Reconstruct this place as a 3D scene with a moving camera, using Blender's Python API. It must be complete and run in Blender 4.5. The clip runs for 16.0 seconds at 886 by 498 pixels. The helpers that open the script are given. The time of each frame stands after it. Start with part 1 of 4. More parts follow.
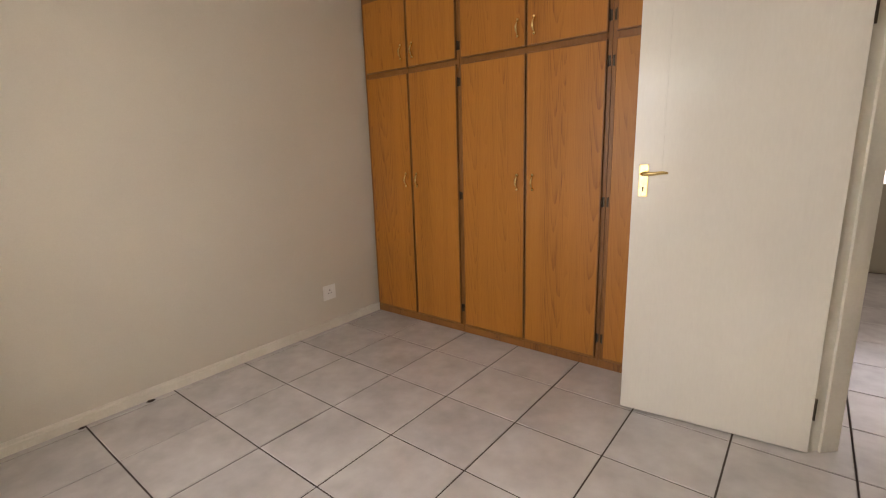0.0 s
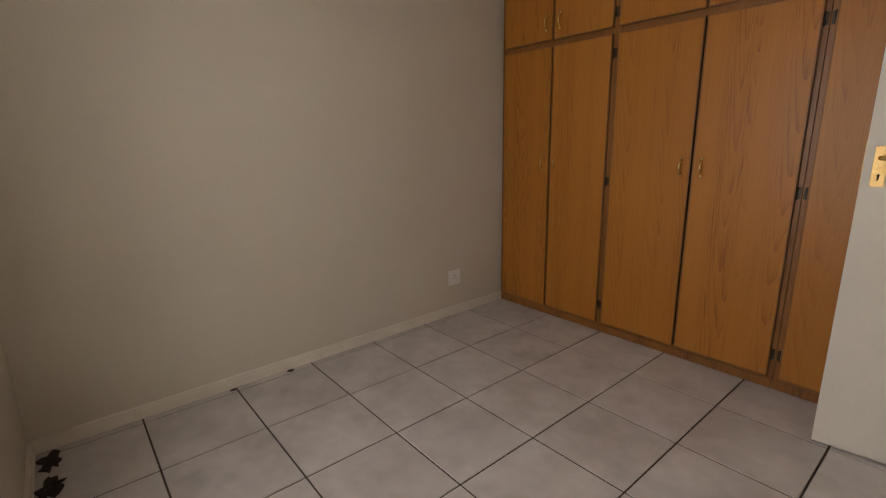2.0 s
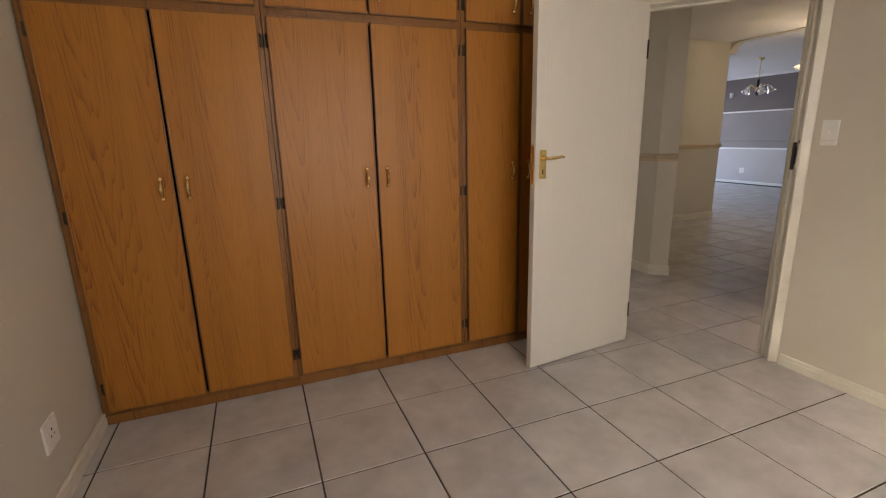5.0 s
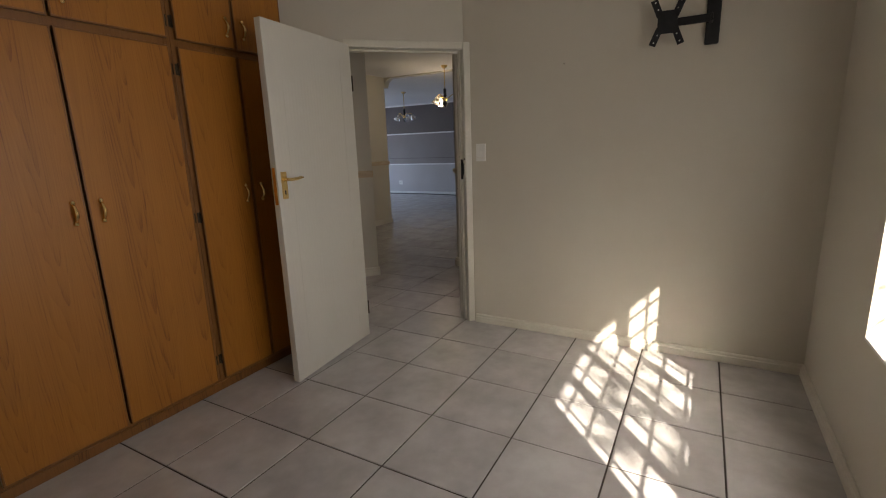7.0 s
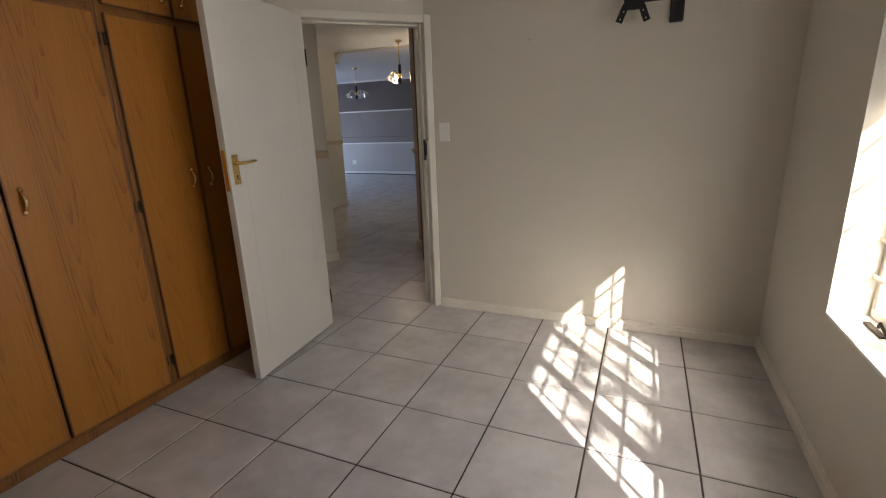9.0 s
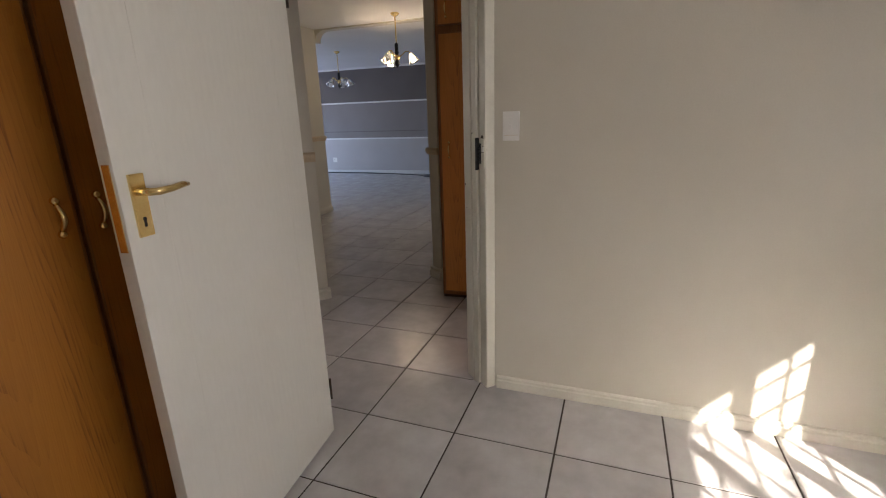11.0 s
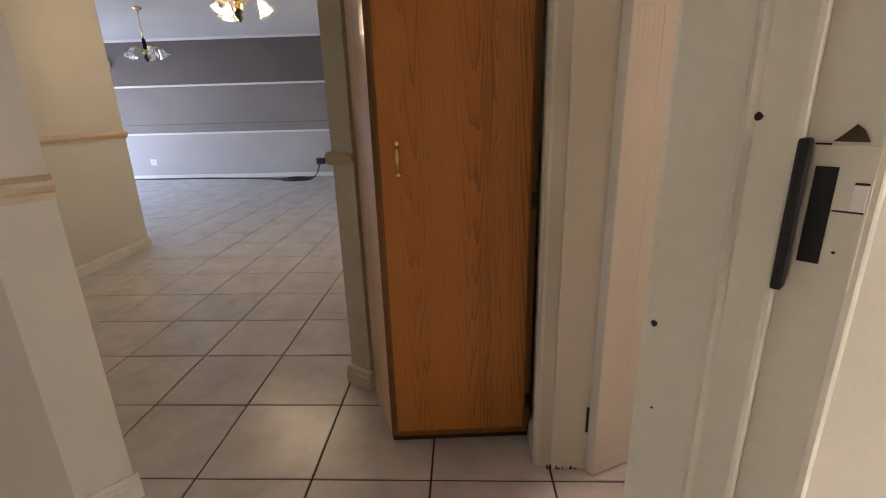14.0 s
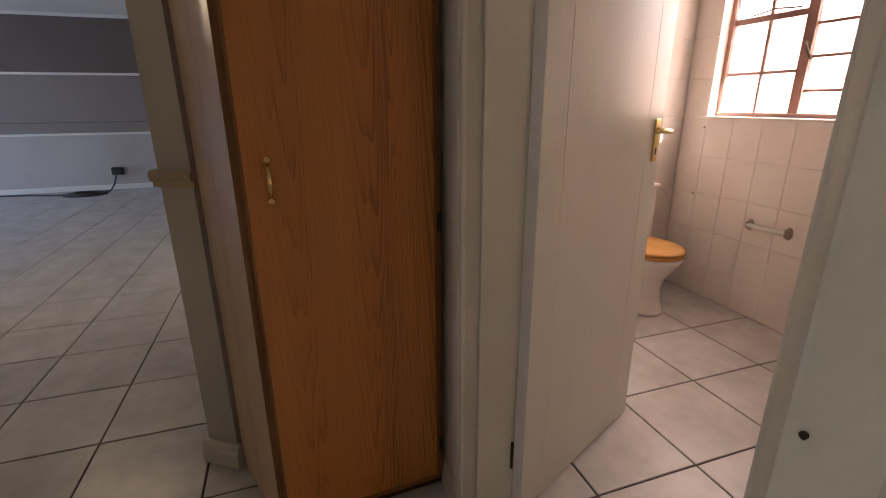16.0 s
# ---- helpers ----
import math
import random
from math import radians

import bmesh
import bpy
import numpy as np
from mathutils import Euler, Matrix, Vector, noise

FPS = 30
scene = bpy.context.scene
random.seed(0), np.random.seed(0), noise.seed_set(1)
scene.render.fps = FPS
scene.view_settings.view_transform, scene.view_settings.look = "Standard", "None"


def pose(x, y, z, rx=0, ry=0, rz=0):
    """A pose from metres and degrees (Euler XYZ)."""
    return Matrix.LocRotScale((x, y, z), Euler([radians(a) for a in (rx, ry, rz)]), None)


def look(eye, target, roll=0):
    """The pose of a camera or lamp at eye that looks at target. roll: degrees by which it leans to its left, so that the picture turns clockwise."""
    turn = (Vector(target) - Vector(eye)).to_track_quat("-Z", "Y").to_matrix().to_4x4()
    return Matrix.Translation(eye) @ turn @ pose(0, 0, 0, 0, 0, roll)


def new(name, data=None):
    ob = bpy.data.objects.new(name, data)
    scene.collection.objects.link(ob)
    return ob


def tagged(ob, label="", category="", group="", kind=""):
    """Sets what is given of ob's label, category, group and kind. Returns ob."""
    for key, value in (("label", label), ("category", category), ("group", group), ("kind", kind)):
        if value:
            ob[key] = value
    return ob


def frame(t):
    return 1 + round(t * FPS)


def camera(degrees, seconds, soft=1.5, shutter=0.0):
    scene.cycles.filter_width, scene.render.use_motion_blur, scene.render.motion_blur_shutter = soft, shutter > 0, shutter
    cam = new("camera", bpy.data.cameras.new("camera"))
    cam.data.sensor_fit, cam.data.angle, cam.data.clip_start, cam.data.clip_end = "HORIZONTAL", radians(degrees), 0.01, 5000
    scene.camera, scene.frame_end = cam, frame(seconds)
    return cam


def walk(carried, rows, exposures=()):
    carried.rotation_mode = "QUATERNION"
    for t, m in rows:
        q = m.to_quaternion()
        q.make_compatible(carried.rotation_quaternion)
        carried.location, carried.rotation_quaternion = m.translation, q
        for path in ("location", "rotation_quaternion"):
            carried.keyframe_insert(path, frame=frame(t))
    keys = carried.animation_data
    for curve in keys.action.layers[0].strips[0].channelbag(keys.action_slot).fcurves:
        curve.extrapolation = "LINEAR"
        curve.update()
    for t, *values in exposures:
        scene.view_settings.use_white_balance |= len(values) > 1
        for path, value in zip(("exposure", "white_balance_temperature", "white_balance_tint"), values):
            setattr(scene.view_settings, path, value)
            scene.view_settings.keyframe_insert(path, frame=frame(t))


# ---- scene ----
cam = camera(87.7, 16.0, soft=1.1)
PATH = [
    (0, (2.793, -2.286, 1.354), (1.579, -0.754, 0.933), -1.7),
    (0.5, (2.78, -2.317, 1.352), (1.437, -0.898, 0.922), -1.8),
    (1, (2.758, -2.361, 1.352), (1.299, -1.069, 0.902), -1.5),
    (1.5, (2.697, -2.376, 1.339), (1.173, -1.169, 0.871), -1.1),
    (2, (2.472, -2.345, 1.316), (0.977, -1.1, 0.851), -1.1),
    (2.5, (2.142, -2.323, 1.332), (0.9, -0.821, 0.882), -1.1),
    (3, (1.819, -2.323, 1.349), (0.959, -0.581, 0.876), -1.8),
    (3.2, (1.704, -2.302, 1.339), (0.993, -0.496, 0.856), -1.5),
    (5.3, (0.662, -2.076, 1.342), (1.584, -0.362, 0.881), -1.6),
    (5.5, (0.602, -2.058, 1.35), (1.655, -0.42, 0.892), -1.7),
    (6, (0.433, -2.04, 1.368), (1.79, -0.643, 0.915), -1.8),
    (6.5, (0.363, -2.032, 1.369), (1.947, -0.894, 0.926), -1.8),
    (7, (0.355, -2.022, 1.366), (2.056, -1.063, 0.933), -2.0),
    (7.5, (0.329, -2.01, 1.371), (2.079, -1.149, 0.927), -2.1),
    (8, (0.3, -2.03, 1.361), (2.067, -1.222, 0.889), -2.3),
    (8.2, (0.295, -2.043, 1.365), (2.059, -1.24, 0.874), -2.4),
    (10.3, (0.987, -1.353, 1.383), (2.765, -0.627, 0.823), -1.8),
    (10.5, (1.101, -1.261, 1.362), (2.886, -0.554, 0.804), -1.9),
    (11, (1.422, -1.044, 1.365), (3.22, -0.362, 0.813), -1.9),
    (11.5, (1.715, -0.795, 1.353), (3.526, -0.151, 0.801), -2.2),
    (12, (1.989, -0.601, 1.335), (3.817, -0.012, 0.779), -2.2),
    (12.5, (2.309, -0.465, 1.33), (4.155, 0.067, 0.773), -1.9),
    (13, (2.628, -0.318, 1.312), (4.494, 0.125, 0.746), -1.8),
    (13.5, (2.882, -0.208, 1.305), (4.767, 0.1, 0.715), -1.5),
    (14, (3.053, -0.128, 1.306), (4.959, -0.042, 0.706), -1.6),
    (14.5, (3.204, -0.031, 1.288), (5.113, -0.201, 0.719), -1.7),
    (15, (3.257, -0.001, 1.306), (5.144, -0.31, 0.721), -1.5),
    (15.5, (3.298, 0.01, 1.313), (5.151, -0.442, 0.71), -0.9),
    (16, (3.356, 0.037, 1.319), (5.163, -0.567, 0.714), -0.4),
]
EXPOSURES = [
    (0.0, 2.75, 7500, 17), (1.2, 2.6, 7500, 17), (1.6, 2.15, 7500, 17), (2.0, 2.0, 7500, 17), (2.4, 2.25, 7700, 17), (3.0, 2.6, 7900, 18), (5.5, 2.15, 7800, 16),
    (7.0, 1.55, 7150, 13), (7.5, 1.52, 7000, 13), (8.0, 1.6, 6850, 13), (10.5, 2.05, 6800, 15), (12.0, 2.1, 6800, 17), (12.5, 2.3, 7000, 20), (13.0, 2.45, 7100, 19), (13.5, 2.95, 7500, 18), (14.5, 3.1, 7400, 18), (15.5, 2.95, 6950, 18), (16.0, 2.5, 6950, 18),
]
walk(cam, [(t, look(eye, target, roll)) for t, eye, target, roll in PATH], EXPOSURES)

# ---------- world, sun ----------
SUN_WAY = Vector((1.08, 0.93, -1.0)).normalized()
world = bpy.data.worlds.new("sky")
scene.world = world
world.use_nodes = True
wn = world.node_tree.nodes
sky = wn.new("ShaderNodeTexSky")
sky.sky_type, sky.sun_disc = "NISHITA", False
sky.sun_elevation, sky.sun_rotation = radians(35), radians(229)
wn["Background"].inputs["Strength"].default_value = 0.15
world.node_tree.links.new(sky.outputs[0], wn["Background"].inputs["Color"])
sun = new("sun", bpy.data.lights.new("sun", "SUN"))
sun.data.energy, sun.data.angle, sun.data.color = 5.0, radians(0.5), (1.0, 0.95, 0.86)
sun.matrix_world = look((0, 0, 0), SUN_WAY)


def window_light(name, x, y, z, w, h, watts, color, aim):
    """Area lamp standing in for sky light, at a real or an added opening."""
    lamp = new(name, bpy.data.lights.new(name, "AREA"))
    lamp.data.shape, lamp.data.size, lamp.data.size_y = "RECTANGLE", w, h
    lamp.data.energy, lamp.data.color = watts, color
    lamp.matrix_world = look((x, y, z), (x + aim[0], y + aim[1], z + aim[2]))
    return lamp


# stands in for the bluish living room daylight, whose source is out of view
window_light("living_unseen_daylight", 10.0, 7.93, 1.1, 3.0, 2.0, 11.5, (0.45, 0.62, 1.0), (0, -1, -0.15))
window_light("bedroom_window_daylight", 1.60, -2.80, 1.40, 1.0, 1.3, 4.2, (0.95, 0.97, 1.0), (0, 1, -0.1))
# fill lamp added out of view to brighten cupboard and bathroom jamb
window_light("corridor_fill_light", 3.60, 4.10, 1.5, 0.65, 1.15, 1.1, (1.0, 0.95, 1.0), (0, -1, -0.15))
window_light("bathroom_window_daylight", 5.30, -2.84, 1.66, 1.1, 0.84, 4.6, (1.0, 0.80, 0.70), (0, 1, -0.2))


# ---------- materials ----------
def material(name, color, rough=0.6, metal=0.0, spec=0.5):
    m = bpy.data.materials.new(name)
    m.use_nodes = True
    b = m.node_tree.nodes["Principled BSDF"]
    b.inputs["Base Color"].default_value = (*color, 1)
    b.inputs["Roughness"].default_value = rough
    b.inputs["Metallic"].default_value = metal
    b.inputs["Specular IOR Level"].default_value = spec
    return m, m.node_tree.nodes, m.node_tree.links, b


def mottle(name, dark, light, big=1.5, fine=60.0, rough=0.6, bump=0.05, metal=0.0, spec=0.5, per_piece=0.0, stretch=(1, 1, 1)):
    """A surface varied at two scales: broad patches and a fine grain."""
    m, n, l, b = material(name, light, rough, metal, spec)
    co = n.new("ShaderNodeTexCoord")
    geo = n.new("ShaderNodeNewGeometry")
    mp = n.new("ShaderNodeMapping")
    mp.inputs["Scale"].default_value = stretch
    l.new(geo.outputs["Position"], mp.inputs["Vector"])
    a, c = n.new("ShaderNodeTexNoise"), n.new("ShaderNodeTexNoise")
    a.inputs["Scale"].default_value, a.inputs["Detail"].default_value = big, 6
    c.inputs["Scale"].default_value, c.inputs["Detail"].default_value = fine, 4
    add = n.new("ShaderNodeMath")
    add.operation = "MULTIPLY_ADD"
    add.inputs[1].default_value, add.inputs[2].default_value = 0.3, 0.0
    for t in (a, c):
        l.new(mp.outputs[0], t.inputs["Vector"])
    l.new(c.outputs["Fac"], add.inputs[0])
    s = n.new("ShaderNodeMath")
    s.operation = "MULTIPLY_ADD"
    s.inputs[1].default_value = 0.7
    l.new(a.outputs["Fac"], s.inputs[0])
    l.new(add.outputs[0], s.inputs[2])
    last = s.outputs[0]
    if per_piece:
        info = n.new("ShaderNodeObjectInfo")
        p = n.new("ShaderNodeMath")
        p.operation = "MULTIPLY_ADD"
        p.inputs[1].default_value = per_piece
        l.new(info.outputs["Random"], p.inputs[0])
        l.new(last, p.inputs[2])
        last = p.outputs[0]
    ramp = n.new("ShaderNodeValToRGB")
    ramp.color_ramp.elements[0].position, ramp.color_ramp.elements[1].position = 0.3, 0.7 + per_piece
    ramp.color_ramp.elements[0].color, ramp.color_ramp.elements[1].color = (*dark, 1), (*light, 1)
    l.new(last, ramp.inputs[0])
    l.new(ramp.outputs[0], b.inputs["Base Color"])
    if bump:
        bp = n.new("ShaderNodeBump")
        bp.inputs["Strength"].default_value, bp.inputs["Distance"].default_value = bump, 0.01
        l.new(c.outputs["Fac"], bp.inputs["Height"])
        l.new(bp.outputs[0], b.inputs["Normal"])
    return m


def oak(name, dark, mid, light, rough=0.38, figure=0.11):
    """Veneer with upright grain: fine pores, and cathedral figure from a warped wave."""
    m, n, l, b = material(name, mid, rough)
    geo, info = n.new("ShaderNodeNewGeometry"), n.new("ShaderNodeObjectInfo")
    shift = n.new("ShaderNodeVectorMath")
    shift.operation = "MULTIPLY_ADD"
    comb = n.new("ShaderNodeCombineXYZ")
    for k in range(3):
        l.new(info.outputs["Random"], comb.inputs[k])
    shift.inputs[1].default_value = (3.0, 3.0, 5.0)
    l.new(comb.outputs[0], shift.inputs[0])
    l.new(geo.outputs["Position"], shift.inputs[2])
    lay = n.new("ShaderNodeMapping")
    lay.inputs["Scale"].default_value = (1.0, 1.0, 0.055)
    l.new(shift.outputs[0], lay.inputs["Vector"])
    fig = n.new("ShaderNodeTexNoise")
    fig.inputs["Scale"].default_value, fig.inputs["Detail"].default_value, fig.inputs["Distortion"].default_value = 13.0, 1.5, 0.3
    l.new(lay.outputs[0], fig.inputs["Vector"])
    # arched figure: veneer leaves side by side, each with nested arches rising along its middle
    def calc(op, p, q=None, c=0.0):
        k = n.new("ShaderNodeMath")
        k.operation = op
        for i, v in enumerate((p, q, c)):
            if v is None:
                continue
            if isinstance(v, (int, float)):
                k.inputs[i].default_value = v
            else:
                l.new(v, k.inputs[i])
        return k.outputs[0]

    xyz = n.new("ShaderNodeSeparateXYZ")
    l.new(geo.outputs["Position"], xyz.inputs[0])
    across = calc("MULTIPLY_ADD", calc("SUBTRACT", xyz.outputs["X"], xyz.outputs["Y"]), 4.3, info.outputs["Random"])
    wander = calc("MULTIPLY_ADD", fig.outputs["Fac"], 0.5, across)
    off = calc("SUBTRACT", calc("FRACT", wander), 0.5)
    bow = calc("MULTIPLY", calc("MULTIPLY", off, off), 34.0)
    rise = calc("MULTIPLY_ADD", xyz.outputs["Z"], -4.5, calc("MULTIPLY", info.outputs["Random"], 7.0))
    rings_out = calc("MULTIPLY_ADD", fig.outputs["Fac"], 5.0, calc("ADD", bow, rise))
    fr = n.new("ShaderNodeMath")
    fr.operation = "FRACT"
    l.new(rings_out, fr.inputs[0])
    thin = n.new("ShaderNodeMath")
    thin.operation = "POWER"
    thin.inputs[1].default_value = 1.8
    l.new(fr.outputs[0], thin.inputs[0])
    pore_map = n.new("ShaderNodeMapping")
    pore_map.inputs["Scale"].default_value = (1.0, 1.0, 0.018)
    l.new(shift.outputs[0], pore_map.inputs["Vector"])
    pore = n.new("ShaderNodeTexNoise")
    pore.inputs["Scale"].default_value, pore.inputs["Detail"].default_value, pore.inputs["Roughness"].default_value = 190.0, 5.0, 0.7
    l.new(pore_map.outputs[0], pore.inputs["Vector"])
    broad = n.new("ShaderNodeTexNoise")
    broad.inputs["Scale"].default_value = 9.0
    l.new(pore_map.outputs[0], broad.inputs["Vector"])
    mix = n.new("ShaderNodeMath")
    mix.operation = "MULTIPLY_ADD"
    mix.inputs[1].default_value = figure
    l.new(thin.outputs[0], mix.inputs[0])
    mp = n.new("ShaderNodeMath")
    mp.operation = "MULTIPLY_ADD"
    mp.inputs[1].default_value = 0.55
    l.new(pore.outputs["Fac"], mp.inputs[0])
    l.new(calc("MULTIPLY_ADD", broad.outputs["Fac"], 0.5, 0.25), mp.inputs[2])
    l.new(mp.outputs[0], mix.inputs[2])
    ramp = n.new("ShaderNodeValToRGB")
    e = ramp.color_ramp.elements
    e[0].position, e[0].color = 0.60, (*light, 1)
    e[1].position, e[1].color = 1.12, (*dark, 1)
    k = e.new(0.88)
    k.color = (*mid, 1)
    l.new(mix.outputs[0], ramp.inputs[0])
    l.new(ramp.outputs[0], b.inputs["Base Color"])
    bp = n.new("ShaderNodeBump")
    bp.inputs["Strength"].default_value, bp.inputs["Distance"].default_value = 0.12, 0.002
    l.new(pore.outputs["Fac"], bp.inputs["Height"])
    l.new(bp.outputs[0], b.inputs["Normal"])
    b.inputs["Coat Weight"].default_value, b.inputs["Coat Roughness"].default_value = 0.04, 0.3
    return m


def glass_like(name, rough, color=(1, 1, 1)):
    m, n, l, b = material(name, color, rough)
    b.inputs["Transmission Weight"].default_value, b.inputs["IOR"].default_value = 1.0, 1.45
    return m


def glowing(name, color, strength):
    m, n, l, b = material(name, color, 0.4)
    b.inputs["Emission Color"].default_value, b.inputs["Emission Strength"].default_value = (*color, 1), strength
    return m


def reeded(m, scale=26.0, strength=0.075):
    """Fine upright reeding pressed into a painted leaf."""
    n, l = m.node_tree.nodes, m.node_tree.links
    b = n["Principled BSDF"]
    geo, w, bp = n.new("ShaderNodeNewGeometry"), n.new("ShaderNodeTexWave"), n.new("ShaderNodeBump")
    mp = n.new("ShaderNodeMapping")
    mp.inputs["Scale"].default_value = (1.0, -1.0, 0.0)
    w.inputs["Scale"].default_value, w.inputs["Distortion"].default_value = scale, 0.3
    bp.inputs["Strength"].default_value, bp.inputs["Distance"].default_value = strength, 0.003
    l.new(geo.outputs["Position"], mp.inputs["Vector"])
    l.new(mp.outputs[0], w.inputs["Vector"])
    w.bands_direction = "DIAGONAL"
    l.new(w.outputs["Fac"], bp.inputs["Height"])
    l.new(bp.outputs[0], b.inputs["Normal"])
    return m


WALL = mottle("wall_paint", (0.55, 0.51, 0.43), (0.62, 0.58, 0.50), 0.9, 160, 0.42, 0.06)
HALL_WALL = mottle("hall_wall_paint", (0.56, 0.53, 0.45), (0.64, 0.60, 0.52), 0.9, 140, 0.5, 0.06)
CEIL = mottle("ceiling_paint", (0.74, 0.74, 0.73), (0.80, 0.80, 0.79), 1.2, 90, 0.8, 0.05)
DOOR = reeded(mottle("door_enamel", (0.63, 0.605, 0.545), (0.70, 0.675, 0.61), 1.6, 120, 0.2, 0.0, spec=0.4, stretch=(1, 1, 0.2)))
TRIM = mottle("trim_enamel", (0.60, 0.56, 0.48), (0.73, 0.70, 0.62), 5, 90, 0.36, 0.06)
FRAME = mottle("door_frame_enamel", (0.62, 0.59, 0.50), (0.72, 0.69, 0.60), 4, 70, 0.32, 0.08)
TILE = mottle("ceramic_tile", (0.40, 0.375, 0.365), (0.64, 0.62, 0.61), 4.2, 14, 0.27, 0.012, per_piece=0.12)
GROUT = mottle("grout", (0.03, 0.022, 0.018), (0.07, 0.05, 0.04), 9, 120, 0.9, 0.2)
OAK = oak("oak_veneer", (0.235, 0.076, 0.008), (0.395, 0.147, 0.016), (0.47, 0.188, 0.024), 0.45, 0.13)
# dark trim oak, darkened further to hold the contact shade round recessed doors
OAK_TRIM = oak("oak_trim", (0.125, 0.045, 0.010), (0.235, 0.095, 0.020), (0.29, 0.122, 0.028), 0.42)
OAK_DARK = oak("stained_oak", (0.30, 0.104, 0.020), (0.49, 0.178, 0.033), (0.57, 0.225, 0.046), 0.4, 0.16)
# paler than the doors: daylight on the cupboard side is put into the colour
BOARD = oak("daylit_wood_board", (0.54, 0.33, 0.18), (0.65, 0.43, 0.26), (0.72, 0.50, 0.32), 0.35)
BRASS = mottle("brass", (0.80, 0.56, 0.22), (0.92, 0.72, 0.36), 20, 200, 0.24, 0.02, 1.0)
BRONZE = mottle("dark_hinge_metal", (0.035, 0.026, 0.018), (0.10, 0.075, 0.05), 30, 200, 0.45, 0.05, 0.8)
BLACK = mottle("black_powder_coat", (0.010, 0.010, 0.011), (0.02, 0.02, 0.021), 20, 300, 0.5, 0.05, spec=0.25)
PLASTIC = mottle("white_plastic", (0.74, 0.73, 0.70), (0.80, 0.79, 0.76), 12, 200, 0.3, 0.0)
# near-black brown: shade inside the cabinet gaps is put into the colour
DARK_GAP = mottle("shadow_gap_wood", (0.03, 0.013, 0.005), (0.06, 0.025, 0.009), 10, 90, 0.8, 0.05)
CERAMIC = mottle("sanitary_ceramic", (0.76, 0.70, 0.66), (0.82, 0.77, 0.73), 4, 90, 0.12, 0.0)
HOLDER = mottle("fawn_ceramic", (0.34, 0.26, 0.22), (0.44, 0.35, 0.30), 6, 90, 0.2, 0.0)
BATH_TILE = mottle("pale_wall_tile", (0.77, 0.69, 0.645), (0.84, 0.77, 0.73), 3, 40, 0.2, 0.01, per_piece=0.1)
BATH_GROUT = mottle("wall_tile_grout", (0.68, 0.60, 0.55), (0.77, 0.70, 0.66), 8, 100, 0.9, 0.1)
SEAT_WOOD = oak("pine_seat", (0.42, 0.17, 0.04), (0.62, 0.30, 0.08), (0.70, 0.38, 0.13), 0.25)
BAND_DARK = mottle("dark_taupe_paint", (0.115, 0.098, 0.092), (0.15, 0.13, 0.122), 1.2, 90, 0.6, 0.05)
BAND_MID = mottle("taupe_paint", (0.215, 0.19, 0.19), (0.26, 0.235, 0.235), 1.2, 90, 0.6, 0.05)
BAND_LIGHT = mottle("light_grey_paint", (0.43, 0.41, 0.42), (0.52, 0.50, 0.51), 1.0, 90, 0.6, 0.05)
DADO = mottle("dado_wood_paint", (0.50, 0.38, 0.25), (0.62, 0.50, 0.35), 5, 90, 0.4, 0.06)
WIN_STEEL = mottle("window_enamel", (0.55, 0.50, 0.42), (0.68, 0.63, 0.55), 9, 120, 0.35, 0.08)
WIN_BROWN = mottle("brown_window_enamel", (0.17, 0.075, 0.06), (0.26, 0.13, 0.11), 9, 120, 0.4, 0.08)
SILL = mottle("sill_enamel", (0.72, 0.71, 0.70), (0.80, 0.80, 0.79), 4, 60, 0.35, 0.06)
GLASS = glass_like("window_glass", 0.0)
FROST = glass_like("frosted_glass", 0.55, (1.0, 0.97, 0.95))
SHADE = glass_like("tulip_shade_glass", 0.4, (1.0, 0.93, 0.85))
BULB = glowing("lit_bulb", (1.0, 0.83, 0.6), 12.0)
GRIME = mottle("black_grime", (0.012, 0.009, 0.007), (0.05, 0.035, 0.025), 30, 150, 0.9, 0.4)
SALMON = mottle("salmon_plaster", (0.42, 0.22, 0.14), (0.55, 0.31, 0.21), 1.5, 30, 0.9, 0.3, per_piece=0.25)
MORTAR = mottle("mortar", (0.30, 0.24, 0.20), (0.42, 0.35, 0.30), 6, 60, 0.95, 0.3)
PAVING = mottle("pale_paving", (0.36, 0.31, 0.27), (0.48, 0.43, 0.38), 1.2, 30, 0.9, 0.3)
BARK = mottle("bark", (0.05, 0.035, 0.025), (0.13, 0.09, 0.06), 6, 40, 0.95, 0.5)
LEAF = mottle("leaf_green", (0.035, 0.07, 0.018), (0.08, 0.13, 0.035), 3, 30, 0.6, 0.0)
FASCIA = mottle("eaves_paint", (0.60, 0.57, 0.52), (0.70, 0.67, 0.62), 3, 60, 0.6, 0.05)
ROOFING = mottle("roof_covering", (0.16, 0.07, 0.045), (0.26, 0.12, 0.08), 4, 60, 0.9, 0.2)
RUBBER = mottle("cable_rubber", (0.015, 0.015, 0.016), (0.04, 0.04, 0.042), 20, 200, 0.5, 0.0)


